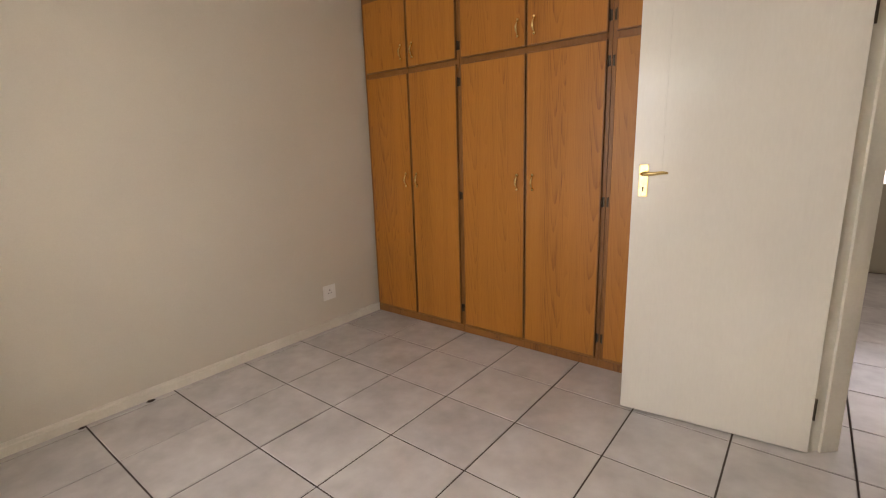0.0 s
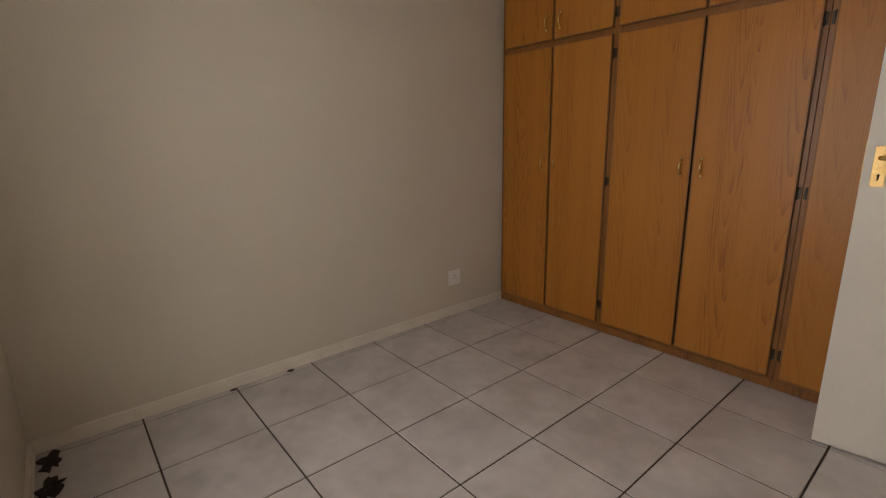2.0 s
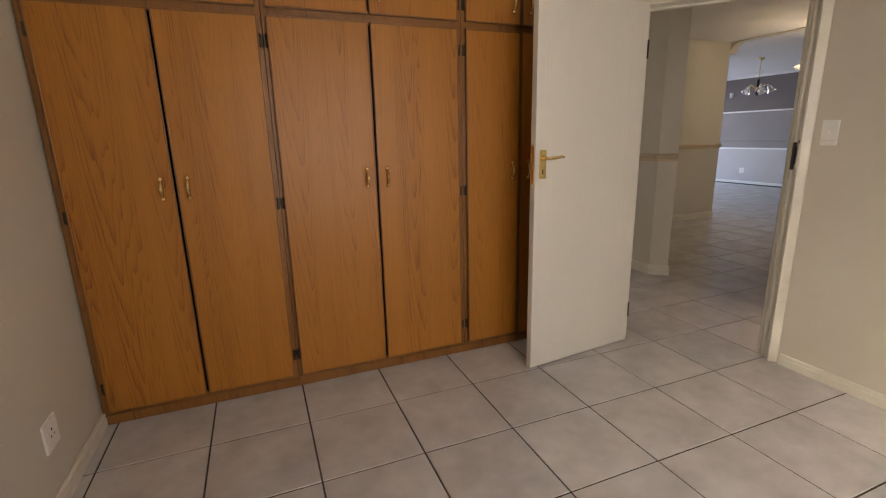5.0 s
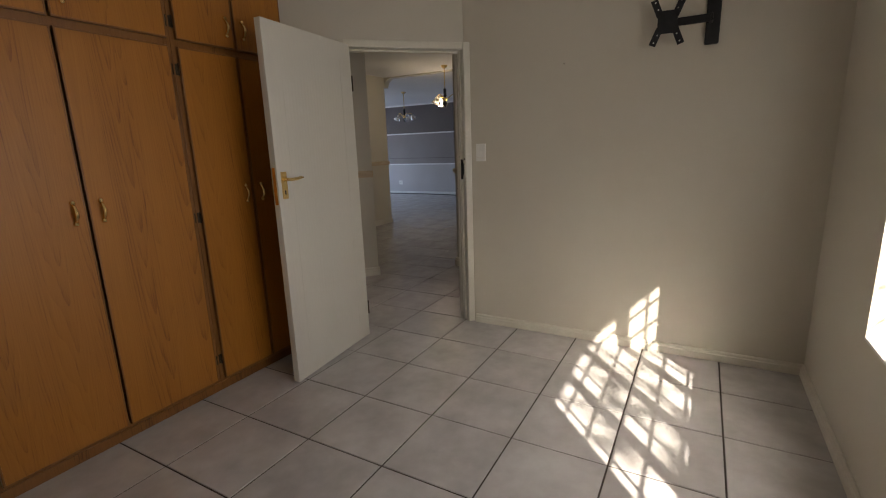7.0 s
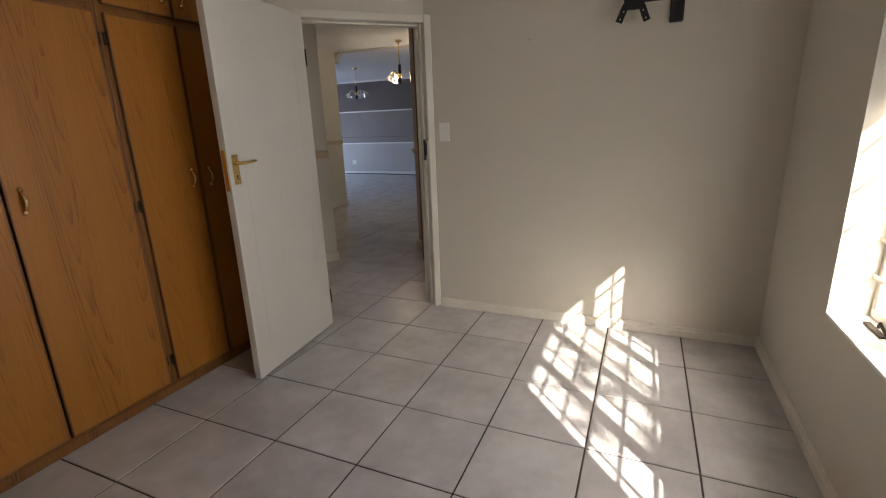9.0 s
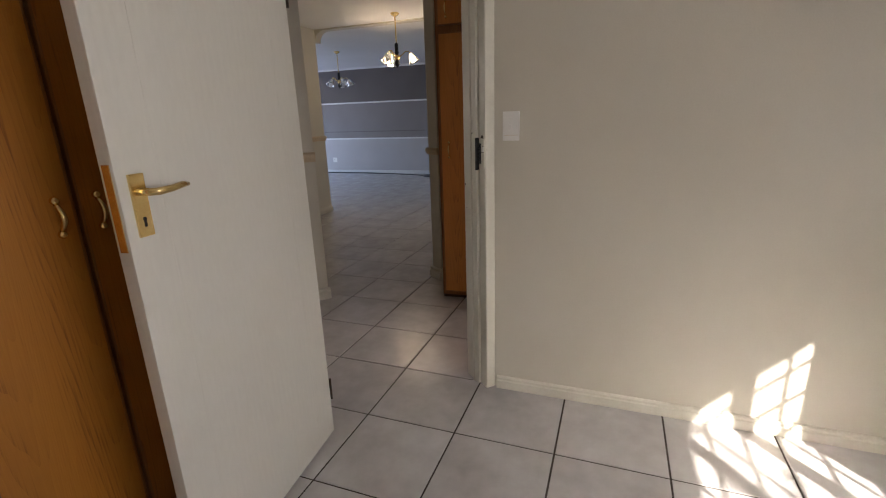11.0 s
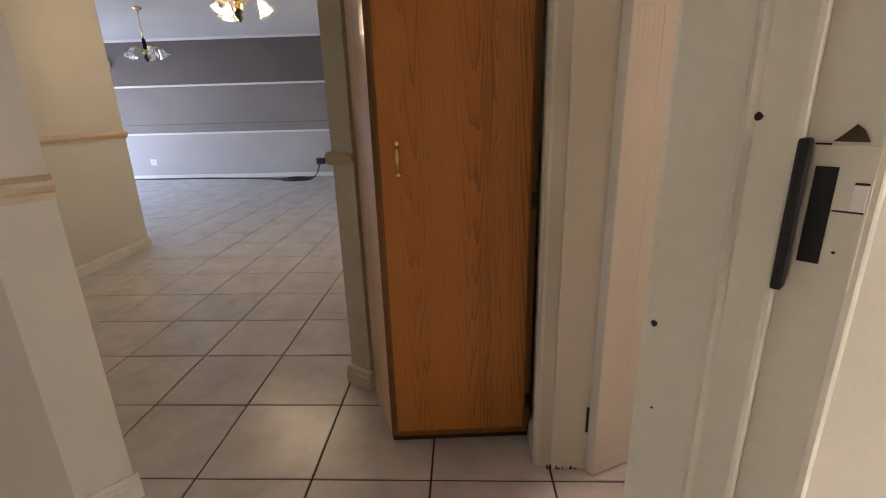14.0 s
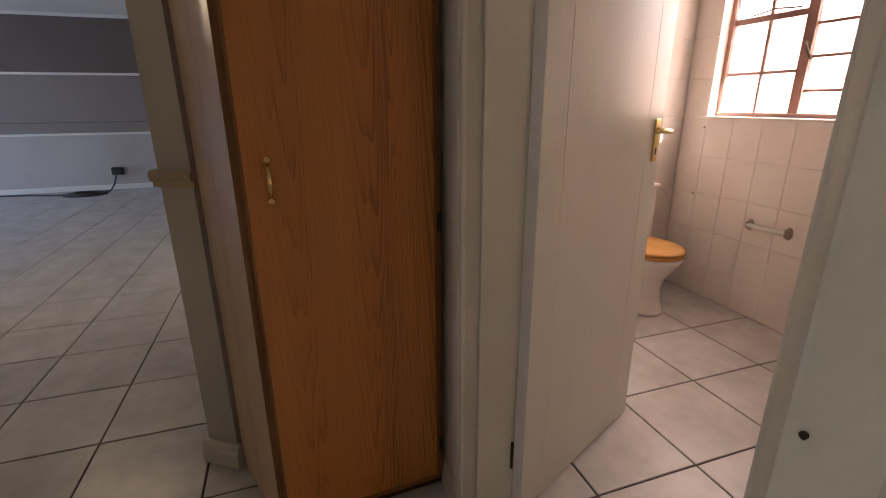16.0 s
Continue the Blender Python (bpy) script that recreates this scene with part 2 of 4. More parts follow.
# ---------- mesh helpers ----------
def box(bm, lo, hi, bevel=0.0, m=None):
    """A box from corner to corner, with softened edges, laid by the pose m."""
    lo, hi = Vector(lo), Vector(hi)
    got = bmesh.ops.create_cube(bm, size=1)["verts"]
    for v in got:
        v.co = Vector(((v.co[k] + 0.5) * (hi[k] - lo[k]) + lo[k] for k in range(3)))
    if bevel:
        edges = list({e for v in got for e in v.link_edges})
        out = bmesh.ops.bevel(bm, geom=edges, offset=bevel, segments=2, affect="EDGES", profile=0.6)
        got = list({v for f in out["faces"] for v in f.verts} | {v for v in got if v.is_valid})
    if m is not None:
        bmesh.ops.transform(bm, matrix=m, verts=[v for v in got if v.is_valid])
    return bm


def prism(bm, outline, z0, z1):
    """An upright prism over a plan outline."""
    low = [bm.verts.new((x, y, z0)) for x, y in outline]
    top = [bm.verts.new((x, y, z1)) for x, y in outline]
    n = len(outline)
    bm.faces.new(low[::-1])
    bm.faces.new(top)
    for k in range(n):
        bm.faces.new((low[k], low[(k + 1) % n], top[(k + 1) % n], top[k]))
    bmesh.ops.recalc_face_normals(bm, faces=bm.faces[:])
    return bm


def tube(bm, points, radius, sides=8):
    """A round bar along points; radius may be a list."""
    pts = [Vector(p) for p in points]
    radii = radius if isinstance(radius, (list, tuple)) else [radius] * len(pts)
    rings, side = [], None
    for k, p in enumerate(pts):
        way = (pts[min(k + 1, len(pts) - 1)] - pts[max(k - 1, 0)]).normalized()
        if side is None:
            side = way.orthogonal().normalized()
        side = (side - way * side.dot(way)).normalized()
        other = way.cross(side)
        rings.append([bm.verts.new(p + radii[k] * (math.cos(a) * side + math.sin(a) * other)) for a in [2 * math.pi * s / sides for s in range(sides)]])
    for a, b in zip(rings, rings[1:]):
        for s in range(sides):
            bm.faces.new((a[s], a[(s + 1) % sides], b[(s + 1) % sides], b[s])).smooth = True
    bm.faces.new(rings[0][::-1])
    bm.faces.new(rings[-1])
    return bm


def lathe(bm, profile, center, sides=20, squash=(1, 1), lobes=0, depth=0.0):
    """A turned shape: profile rows of radius and height about an upright axis."""
    rings = []
    for r, z in profile:
        ring = []
        for s in range(sides):
            a = 2 * math.pi * s / sides
            rr = r * (1 + depth * math.cos(lobes * a))
            ring.append(bm.verts.new((center[0] + rr * math.cos(a) * squash[0], center[1] + rr * math.sin(a) * squash[1], center[2] + z)))
        rings.append(ring)
    for a, b in zip(rings, rings[1:]):
        for s in range(sides):
            bm.faces.new((a[s], a[(s + 1) % sides], b[(s + 1) % sides], b[s])).smooth = True
    bm.faces.new(rings[0][::-1])
    bm.faces.new(rings[-1])
    return bm


def finish(name, bm, mat):
    mesh = bpy.data.meshes.new(name)
    bm.to_mesh(mesh)
    bm.free()
    mesh.materials.append(mat)
    return mesh


def part(name, bm, mat, parent=None, label=""):
    """One mesh object under a thing or a part."""
    ob = new(name, finish(name, bm, mat))
    if parent is not None:
        ob.parent = parent
    if label:
        ob["label"] = label
    return ob


def thing(name, label, category, group="", kind="", at=None):
    ob = new(name)
    ob.empty_display_size = 0.1
    if at is not None:
        ob.matrix_basis = at
    return tagged(ob, label, category, group, kind)


def structure(name, bm, mat, label, category):
    return tagged(part(name, bm, mat), label, category, "", "structure")


def bm_box(lo, hi, bevel=0.0, m=None):
    return box(bmesh.new(), lo, hi, bevel, m)


CEILING = 2.60

# ---------- plan ----------
WEST, SOUTH, EAST = -0.06, -2.62, 3.50
FRONT = 0.385
# window opening in the bedroom's outer wall
WX0, WX1, WZ0, WZ1 = 0.92, 2.59, 0.585, 2.12
# bathroom window opening in the same wall
BX0, BX1, BZ0, BZ1 = 4.70, 5.88, 1.21, 2.12
OUT = -2.86


def wall_with_opening(name, lo, hi, hole, mat, label, axis=0):
    """A wall along x (axis 0) or y (axis 1) with one opening (from, to, low, high) cut through it."""
    bm = bmesh.new()
    a0, a1, z0, z1 = hole

    def piece(s0, s1, q0, q1):
        l, h = list(lo), list(hi)
        l[axis], h[axis], l[2], h[2] = s0, s1, q0, q1
        box(bm, l, h)

    piece(lo[axis], a0, lo[2], hi[2])
    piece(a1, hi[axis], lo[2], hi[2])
    if z0 > lo[2]:
        piece(a0, a1, lo[2], z0)
    if z1 < hi[2]:
        piece(a0, a1, z1, hi[2])
    return structure(name, bm, mat, label, "wall")


wall_with_opening("wall_south", (-0.26, OUT, -0.1), (3.56, SOUTH, CEILING), (WX0, WX1, WZ0, WZ1), WALL, "cream painted bedroom wall with a barred window")
structure("wall_west", bm_box((-0.26, SOUTH, -0.1), (WEST, 1.15, CEILING)), WALL, "cream painted plaster bedroom wall with a low socket", "wall")
structure("wall_north", bm_box((WEST, 1.0, -0.1), (2.64, 1.15, CEILING)), WALL, "cream painted wall behind the fitted wardrobes", "wall")
structure("wall_east", bm_box((EAST, SOUTH, -0.1), (3.60, -0.47, CEILING)), WALL, "cream painted bedroom wall with switch and television bracket", "wall")

# angled wall with the bedroom door: local x runs along the wall from the hinge side, local y goes out to the hall
ANGLE = pose(2.635, 0.395, 0, 0, 0, -45)
DOOR_A, DOOR_B, JAMB = 0.41, 1.225, 1.208
bm = bmesh.new()
box(bm, (-0.02, 0, -0.1), (DOOR_A - 0.04, 0.12, CEILING), 0, ANGLE)
box(bm, (DOOR_A - 0.04, 0, 2.07), (DOOR_B + 0.03, 0.12, CEILING), 0, ANGLE)
structure("wall_angled", bm, WALL, "cream painted angled wall around the bedroom doorway", "wall")
bm = prism(bmesh.new(), [(3.50, -0.47), (3.53, -0.54), (3.545, -0.44), (3.55, -0.425), (3.535, -0.437)], -0.1, CEILING)
structure("wall_nib", bm, HALL_WALL, "narrow painted wall nib between two doorways", "wall")
structure("wall_corridor_west", bm_box((2.64, 0.40, -0.1), (2.79, 4.0, CEILING)), HALL_WALL, "cream painted corridor wall", "wall")

# hall, bathroom and living room shell
wall_with_opening("wall_bathroom_north", (3.52, -0.56, -0.1), (6.02, -0.40, CEILING), (3.545, 4.47, -0.1, 2.075), HALL_WALL, "cream painted wall with the bathroom doorway")
wall_with_opening("wall_bathroom_south", (3.56, OUT, -0.1), (6.2, -2.662, CEILING), (BX0, BX1, BZ0, BZ1), BATH_GROUT, "tiled bathroom wall with a bright frosted window")
structure("wall_bathroom_east", bm_box((6.032, -2.662, -0.1), (6.2, -0.40, CEILING)), BATH_GROUT, "tiled bathroom wall behind the toilet", "wall")
bm = prism(bmesh.new(), [(4.205, 1.155), (4.325, 1.045), (4.46, 1.175), (4.46, 4.0), (4.205, 4.0)], -0.1, CEILING)
structure("wall_pillar", bm, HALL_WALL, "cream painted corridor wall with a chamfered end", "wall")
# opening added out of view to hold the hall's fill lamp
wall_with_opening("wall_corridor_north", (2.64, 4.0, -0.1), (4.46, 4.15, CEILING), (3.25, 3.95, 0.9, 2.1), HALL_WALL, "cream painted wall with an added unseen opening, closing the corridor")
structure("wall_passage_north", bm_box((4.46, 3.085, -0.1), (7.47, 3.27, CEILING)), HALL_WALL, "cream painted passage wall with a dado rail", "wall")
structure("wall_passage_south", prism(bmesh.new(), [(4.985, 0.325), (5.05, 0.43), (5.20, 0.46), (12.2, 0.46), (12.2, 0.30), (5.2, 0.20)], -0.1, CEILING), HALL_WALL, "cream painted passage wall with a chamfered end", "wall")
structure("wall_living_west", bm_box((7.33, 3.27, -0.1), (7.47, 8.0, CEILING)), HALL_WALL, "cream painted living room wall", "wall")
# unseen opening added on this side to let the living room daylight in
wall_with_opening("wall_living_north", (7.33, 8.0, -0.1), (12.4, 8.18, CEILING), (8.4, 11.6, 0.0, 2.12), HALL_WALL, "cream painted living room wall with an added unseen opening")
# header with a rounded corner over the opening to the living room
bm = bmesh.new()
R = 0.15
pts = [(3.27, CEILING), (3.27, 2.43), (3.085, 2.43)] + [(3.085 - R + R * math.cos(a), 2.43 + R * math.sin(a)) for a in [k * math.pi / 16 for k in range(1, 9)]] + [(0.46, 2.58), (0.46, CEILING)]
fa, fb = [bm.verts.new((7.472, y, z)) for y, z in pts], [bm.verts.new((7.60, y, z)) for y, z in pts]
bm.faces.new(fa)
bm.faces.new(fb[::-1])
for k in range(len(pts)):
    bm.faces.new((fa[k], fb[k], fb[(k + 1) % len(pts)], fa[(k + 1) % len(pts)]))
bmesh.ops.recalc_face_normals(bm, faces=bm.faces[:])
structure("arch_header", bm, HALL_WALL, "plastered header with a rounded corner over the living room opening", "arch")

# far living room wall in three painted bands with white rails
feature = thing("wall_living_east", "living room wall painted in three grey bands with white rails", "wall", kind="structure")
part("lower_band", bm_box((12.2, 0.30, -0.1), (12.4, 8.18, 0.885)), BAND_LIGHT, feature, "pale grey painted band")
part("middle_band", bm_box((12.2, 0.30, 0.885), (12.4, 8.18, 1.77)), BAND_MID, feature, "taupe painted band")
part("upper_band", bm_box((12.2, 0.30, 1.77), (12.4, 8.18, CEILING)), BAND_DARK, feature, "dark taupe painted band")
for z in (0.885, 1.77):
    part("rail", bm_box((12.172, 0.46, z - 0.018), (12.2, 8.0, z + 0.018), 0.005), SILL, feature, "white picture rail")
part("paint_edge", bm_box((12.194, 0.46, 1.055), (12.2, 8.0, 1.067)), BAND_DARK, feature, "thin dark line between two coats of taupe")
part("baseboard", bm_box((12.18, 0.46, 0), (12.2, 8.0, 0.08), 0.004), SILL, feature, "white baseboard")

structure("ceiling", bm_box((-0.26, OUT, CEILING), (12.4, 8.18, CEILING + 0.12)), CEIL, "flat white painted ceiling", "ceiling")


def cornice(p, q, out, size=0.085):
    """A coved cornice from p to q under the ceiling; out points into the room."""
    bm = bmesh.new()
    prof = [(0, -size), (0.012, -size)] + [(0.012 + (size - 0.012) * (1 - math.cos(a)), -size + (size - 0.01) * math.sin(a)) for a in [k * math.pi / 12 for k in range(1, 7)]] + [(size, 0), (0, 0)]
    ends = []
    for e in (p, q):
        ends.append([bm.verts.new((e[0] + out[0] * d, e[1] + out[1] * d, CEILING + z)) for d, z in prof])
    n = len(prof)
    for k in range(n):
        bm.faces.new((ends[0][k], ends[0][(k + 1) % n], ends[1][(k + 1) % n], ends[1][k]))
    bm.faces.new(ends[0])
    bm.faces.new(ends[1][::-1])
    bmesh.ops.recalc_face_normals(bm, faces=bm.faces[:])
    return structure("cornice", bm, CEIL, "white coved plaster cornice", "cornice")


cornice((WEST, SOUTH), (WEST, FRONT - 0.03), (1, 0))
cornice((WEST, SOUTH), (EAST, SOUTH), (0, 1))
cornice((EAST, SOUTH), (EAST, -0.5), (-1, 0))
cornice((12.2, 0.46), (12.2, 8.0), (-1, 0), 0.04)


def skirting(p, q, out, h=0.065, d=0.018, mat=TRIM, label="cream painted baseboard with scuffed edges"):
    """A baseboard with a stepped top from p to q; out points into the room."""
    bm = bmesh.new()
    prof = [(0, 0), (d, 0), (d, h * 0.66), (d * 0.72, h * 0.74), (d * 0.72, h * 0.9), (d * 0.35, h), (0, h)]
    ends = [[bm.verts.new((e[0] + out[0] * x, e[1] + out[1] * x, z)) for x, z in prof] for e in (p, q)]
    n = len(prof)
    for k in range(n):
        bm.faces.new((ends[0][k], ends[0][(k + 1) % n], ends[1][(k + 1) % n], ends[1][k]))
    bm.faces.new(ends[0])
    bm.faces.new(ends[1][::-1])
    bmesh.ops.recalc_face_normals(bm, faces=bm.faces[:])
    return structure("baseboard", bm, mat, label, "baseboard")


S2 = math.sqrt(0.5)
skirting((WEST, SOUTH), (WEST, FRONT), (1, 0))
skirting((WEST + 0.018, SOUTH), (EAST - 0.018, SOUTH), (0, 1))
skirting((EAST, SOUTH), (EAST, -0.535), (-1, 0))
skirting((4.205, 1.145), (4.205, 2.07), (-1, 0), 0.09)
skirting((4.199, 1.160), (4.335, 1.036), (-0.676, -0.737), 0.09, 0.024)
skirting((4.46, 3.085), (7.48, 3.085), (0, -1), 0.09)
skirting((4.97, 0.31), (5.055, 0.44), (-0.84, 0.54), 0.09, 0.03)
skirting((4.505, -0.40), (4.65, -0.40), (0, 1), 0.09)
skirting((2.79, 0.45), (2.79, 4.0), (1, 0), 0.09)


def dado(p, q, out, z=1.11, h=0.07, d=0.03):
    bm = bmesh.new()
    prof = [(0, -h / 2), (d * 0.5, -h / 2), (d * 0.55, -h * 0.2), (d * 0.8, -h * 0.12), (d, h * 0.1), (d, h * 0.3), (d * 0.6, h / 2), (0, h / 2)]
    ends = [[bm.verts.new((e[0] + out[0] * x, e[1] + out[1] * x, z + w)) for x, w in prof] for e in (p, q)]
    n = len(prof)
    for k in range(n):
        bm.faces.new((ends[0][k], ends[0][(k + 1) % n], ends[1][(k + 1) % n], ends[1][k]))
    bm.faces.new(ends[0])
    bm.faces.new(ends[1][::-1])
    bmesh.ops.recalc_face_normals(bm, faces=bm.faces[:])
    return structure("dado_rail", bm, DADO, "tan painted moulded dado rail on the wall", "trim")


dado((4.205, 1.145), (4.205, 2.07), (-1, 0))
dado((4.197, 1.162), (4.327, 1.043), (-0.676, -0.737))
dado((4.46, 3.085), (7.48, 3.085), (0, -1))
dado((4.98, 0.31), (5.055, 0.44), (-0.84, 0.54), 1.095, 0.055)

# ---------- fitted wardrobes ----------
def bow_handle(parent, x, y, z, h=0.105):
    """A brass bow pull on two small feet, standing off a door that faces -y."""
    bm = bmesh.new()
    arc = [(x, y - 0.006 - 0.022 * math.sin(math.pi * k / 10), z - h * 0.36 + h * 0.72 * k / 10) for k in range(11)]
    tube(bm, arc, [0.0060 + 0.0028 * math.sin(math.pi * k / 10) for k in range(11)], 8)
    for s in (-1, 1):
        lathe(bm, [(0.003, -0.011), (0.010, -0.006), (0.012, 0.0), (0.009, 0.007), (0.003, 0.012)], (x, y - 0.006, z + s * h * 0.44), 10)
        lathe(bm, [(0.003, -0.006), (0.0055, 0), (0.003, 0.006)], (x, y - 0.008, z + s * h * 0.34), 8)
    part("handle", bm, BRASS, parent, "polished brass bow handle")


def cabinet_hinge(parent, x, y, z):
    bm = bmesh.new()
    box(bm, (x - 0.013, y - 0.004, z - 0.027), (x + 0.013, y + 0.001, z + 0.027), 0.0012)
    tube(bm, [(x, y - 0.006, z - 0.03), (x, y - 0.006, z + 0.03)], 0.0045, 8)
    part("hinge", bm, BRONZE, parent, "dark bronzed butterfly hinge")


def cabinet_door(parent, x0, x1, z0, z1, y, handle_x, handle_z):
    """A veneered slab door with a thin solid edge strip and a handle."""
    d = part("door", bm_box((x0 + 0.008, y - 0.018, z0 + 0.008), (x1 - 0.008, y, z1 - 0.008)), OAK, parent)
    bm = bmesh.new()
    e = 0.008
    for lo, hi in (((x0, z0), (x1, z0 + e)), ((x0, z1 - e), (x1, z1)), ((x0, z0 + e), (x0 + e, z1 - e)), ((x1 - e, z0 + e), (x1, z1 - e))):
        box(bm, (lo[0], y - 0.0195, lo[1]), (hi[0], y, hi[1]), 0.0025)
    part("edge_strip", bm, OAK_TRIM, d)
    bow_handle(d, handle_x, y - 0.018, handle_z)
    return d


def wardrobe(x0, x1, stile_l, stile_r, label):
    """One two-door wardrobe with top cupboards: carcass, face frame, doors, hinges."""
    w = thing("wardrobe", label, "wardrobe", "fitted wardrobes along the wall", at=None)
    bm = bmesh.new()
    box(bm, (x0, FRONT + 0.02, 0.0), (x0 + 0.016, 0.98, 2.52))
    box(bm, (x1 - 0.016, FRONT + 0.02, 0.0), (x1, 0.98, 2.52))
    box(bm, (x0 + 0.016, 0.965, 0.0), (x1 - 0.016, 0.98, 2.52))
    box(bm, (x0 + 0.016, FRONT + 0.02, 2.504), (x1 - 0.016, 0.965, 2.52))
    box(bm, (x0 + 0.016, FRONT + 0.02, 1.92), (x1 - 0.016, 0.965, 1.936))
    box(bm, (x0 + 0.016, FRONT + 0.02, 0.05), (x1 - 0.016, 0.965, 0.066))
    # carcass coloured near-black, so the door gaps carry painted shade
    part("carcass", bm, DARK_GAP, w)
    a, b = x0 + stile_l, x1 - stile_r
    mid = (a + b) / 2
    bm = bmesh.new()
    for lo, hi in (((x0, 0.0), (a + 0.012, 2.53)), ((b - 0.012, 0.0), (x1, 2.53))):
        box(bm, (lo[0], FRONT, lo[1]), (hi[0], FRONT + 0.02, hi[1]), 0.002)
    for z0, z1 in ((0.005, 0.072), (1.90, 1.965), (2.44, 2.53)):
        box(bm, (a + 0.012, FRONT + 0.001, z0), (b - 0.012, FRONT + 0.02, z1), 0.002)
    part("face_frame", bm, OAK_TRIM, w)
    part("plinth", bm_box((x0, FRONT - 0.008, 0.0), (x1, FRONT, 0.05), 0.003), OAK_TRIM, w)
    for k, (p, q) in enumerate(((a, mid - 0.005), (mid + 0.005, b))):
        hx = q - 0.05 if k == 0 else p + 0.05
        cabinet_door(w, p, q, 0.066, 1.91, FRONT - 0.002, hx, 1.135)
        cabinet_door(w, p, q, 1.945, 2.455, FRONT - 0.002, hx, 2.055)
        edge = p - 0.004 if k == 0 else q + 0.004
        for z in (0.19, 1.03, 1.80, 2.03, 2.36):
            cabinet_hinge(w, edge, FRONT - 0.001, z)
    return w


wardrobe(-0.055, 0.865, 0.03, 0.018, "fitted oak-veneer wardrobe with brass handles beside a plain wall")
wardrobe(0.867, 1.885, 0.018, 0.022, "fitted oak-veneer wardrobe in the middle of the row")
wardrobe(1.887, 2.63, 0.022, 0.02, "fitted oak-veneer wardrobe half hidden behind the open door")
part_top = bm_box((WEST, FRONT - 0.012, 2.53), (2.56, FRONT + 0.02, CEILING), 0.003)
tagged(part("wardrobe_pelmet", part_top, OAK_TRIM), "oak filler board between wardrobes and ceiling", "pelmet", "", "structure")


# ---------- bedroom door ----------
def frame_leg(bm, x, side, m, depth=0.15, top=2.03, w=0.04):
    """One jamb: a rebated upright with a stop, standing proud of the wall on both faces."""
    s = side
    box(bm, (min(x, x - s * w), -0.012, 0), (max(x, x - s * w), depth + 0.012, top + w), 0.004, m)
    box(bm, (min(x, x + s * 0.013), 0.042, 0), (max(x, x + s * 0.013), depth + 0.010, top), 0.003, m)
    box(bm, (min(x - s * 0.012, x - s * (w + 0.012)), -0.020, 0), (max(x - s * 0.012, x - s * (w + 0.012)), -0.010, top + w), 0.003, m)


frame_1 = thing("door_frame", "cream enamelled frame of the bedroom doorway", "door frame", kind="structure")
bm = bmesh.new()
frame_leg(bm, DOOR_A, 1, ANGLE, depth=0.12, w=0.04)
part("jamb", bm, FRAME, frame_1)
bm = bmesh.new()
box(bm, (JAMB, -0.042, 0), (1.258, 0.024, 2.078), 0.007, ANGLE)
box(bm, (JAMB - 0.014, 0.018, 0), (1.250, 0.143, 2.03), 0.006, ANGLE)
part("jamb", bm, FRAME, frame_1)
bm = bmesh.new()
box(bm, (DOOR_A - 0.03, -0.030, 2.03), (1.258, 0.132, 2.078), 0.006, ANGLE)
box(bm, (DOOR_A, 0.048, 2.017), (JAMB, 0.09, 2.031), 0.003, ANGLE)
part("head", bm, FRAME, frame_1)
# lock keep, black strike strip and scars on the lock-side jamb
bm = bmesh.new()
box(bm, (JAMB - 0.019, 0.011, 1.122), (JAMB - 0.002, 0.021, 1.268), 0.003, ANGLE)
part("strike_strip", bm, BLACK, frame_1, "black rubber strike strip")
bm = bmesh.new()
box(bm, (JAMB - 0.004, -0.036, 1.130), (JAMB + 0.002, 0.010, 1.262), 0.0015, ANGLE)
part("keep_plate", bm, FRAME, frame_1, "painted-over lock keep plate")
bm = bmesh.new()
box(bm, (JAMB - 0.0052, -0.011, 1.152), (JAMB - 0.002, 0.006, 1.243), 0, ANGLE)
part("keep_slot", bm, BLACK, frame_1, "dark open lock slot")
bm = bmesh.new()
box(bm, (JAMB - 0.0055, -0.034, 1.205), (JAMB - 0.003, -0.024, 1.228), 0.0008, ANGLE)
part("keep_screw", bm, SILL, frame_1, "bare patch round the keep screw")
for lo, hi in (((-0.034, 1.203), (-0.012, 1.2045)), ((-0.034, 1.2285), (-0.024, 1.2305)), ((-0.002, 1.262), (0.010, 1.2635))):
    bm = bmesh.new()
    box(bm, (JAMB - 0.0048, lo[0], lo[1]), (JAMB - 0.003, hi[0], hi[1]), 0, ANGLE)
    part("paint_crack", bm, GRIME, frame_1, "dark crack in the paint")
bm = bmesh.new()
tri = [(-0.027, 1.265), (-0.002, 1.265), (-0.008, 1.271), (-0.016, 1.280), (-0.022, 1.275)]
fa = [bm.verts.new(ANGLE @ Vector((JAMB - 0.0025, v, z))) for v, z in tri]
fb = [bm.verts.new(ANGLE @ Vector((JAMB + 0.001, v, z))) for v, z in tri]
bm.faces.new(fa)
bm.faces.new(fb[::-1])
for k in range(5):
    bm.faces.new((fa[k], fb[k], fb[(k + 1) % 5], fa[(k + 1) % 5]))
part("chip", bm, BRONZE, frame_1, "bare brown patch where the paint has chipped off")
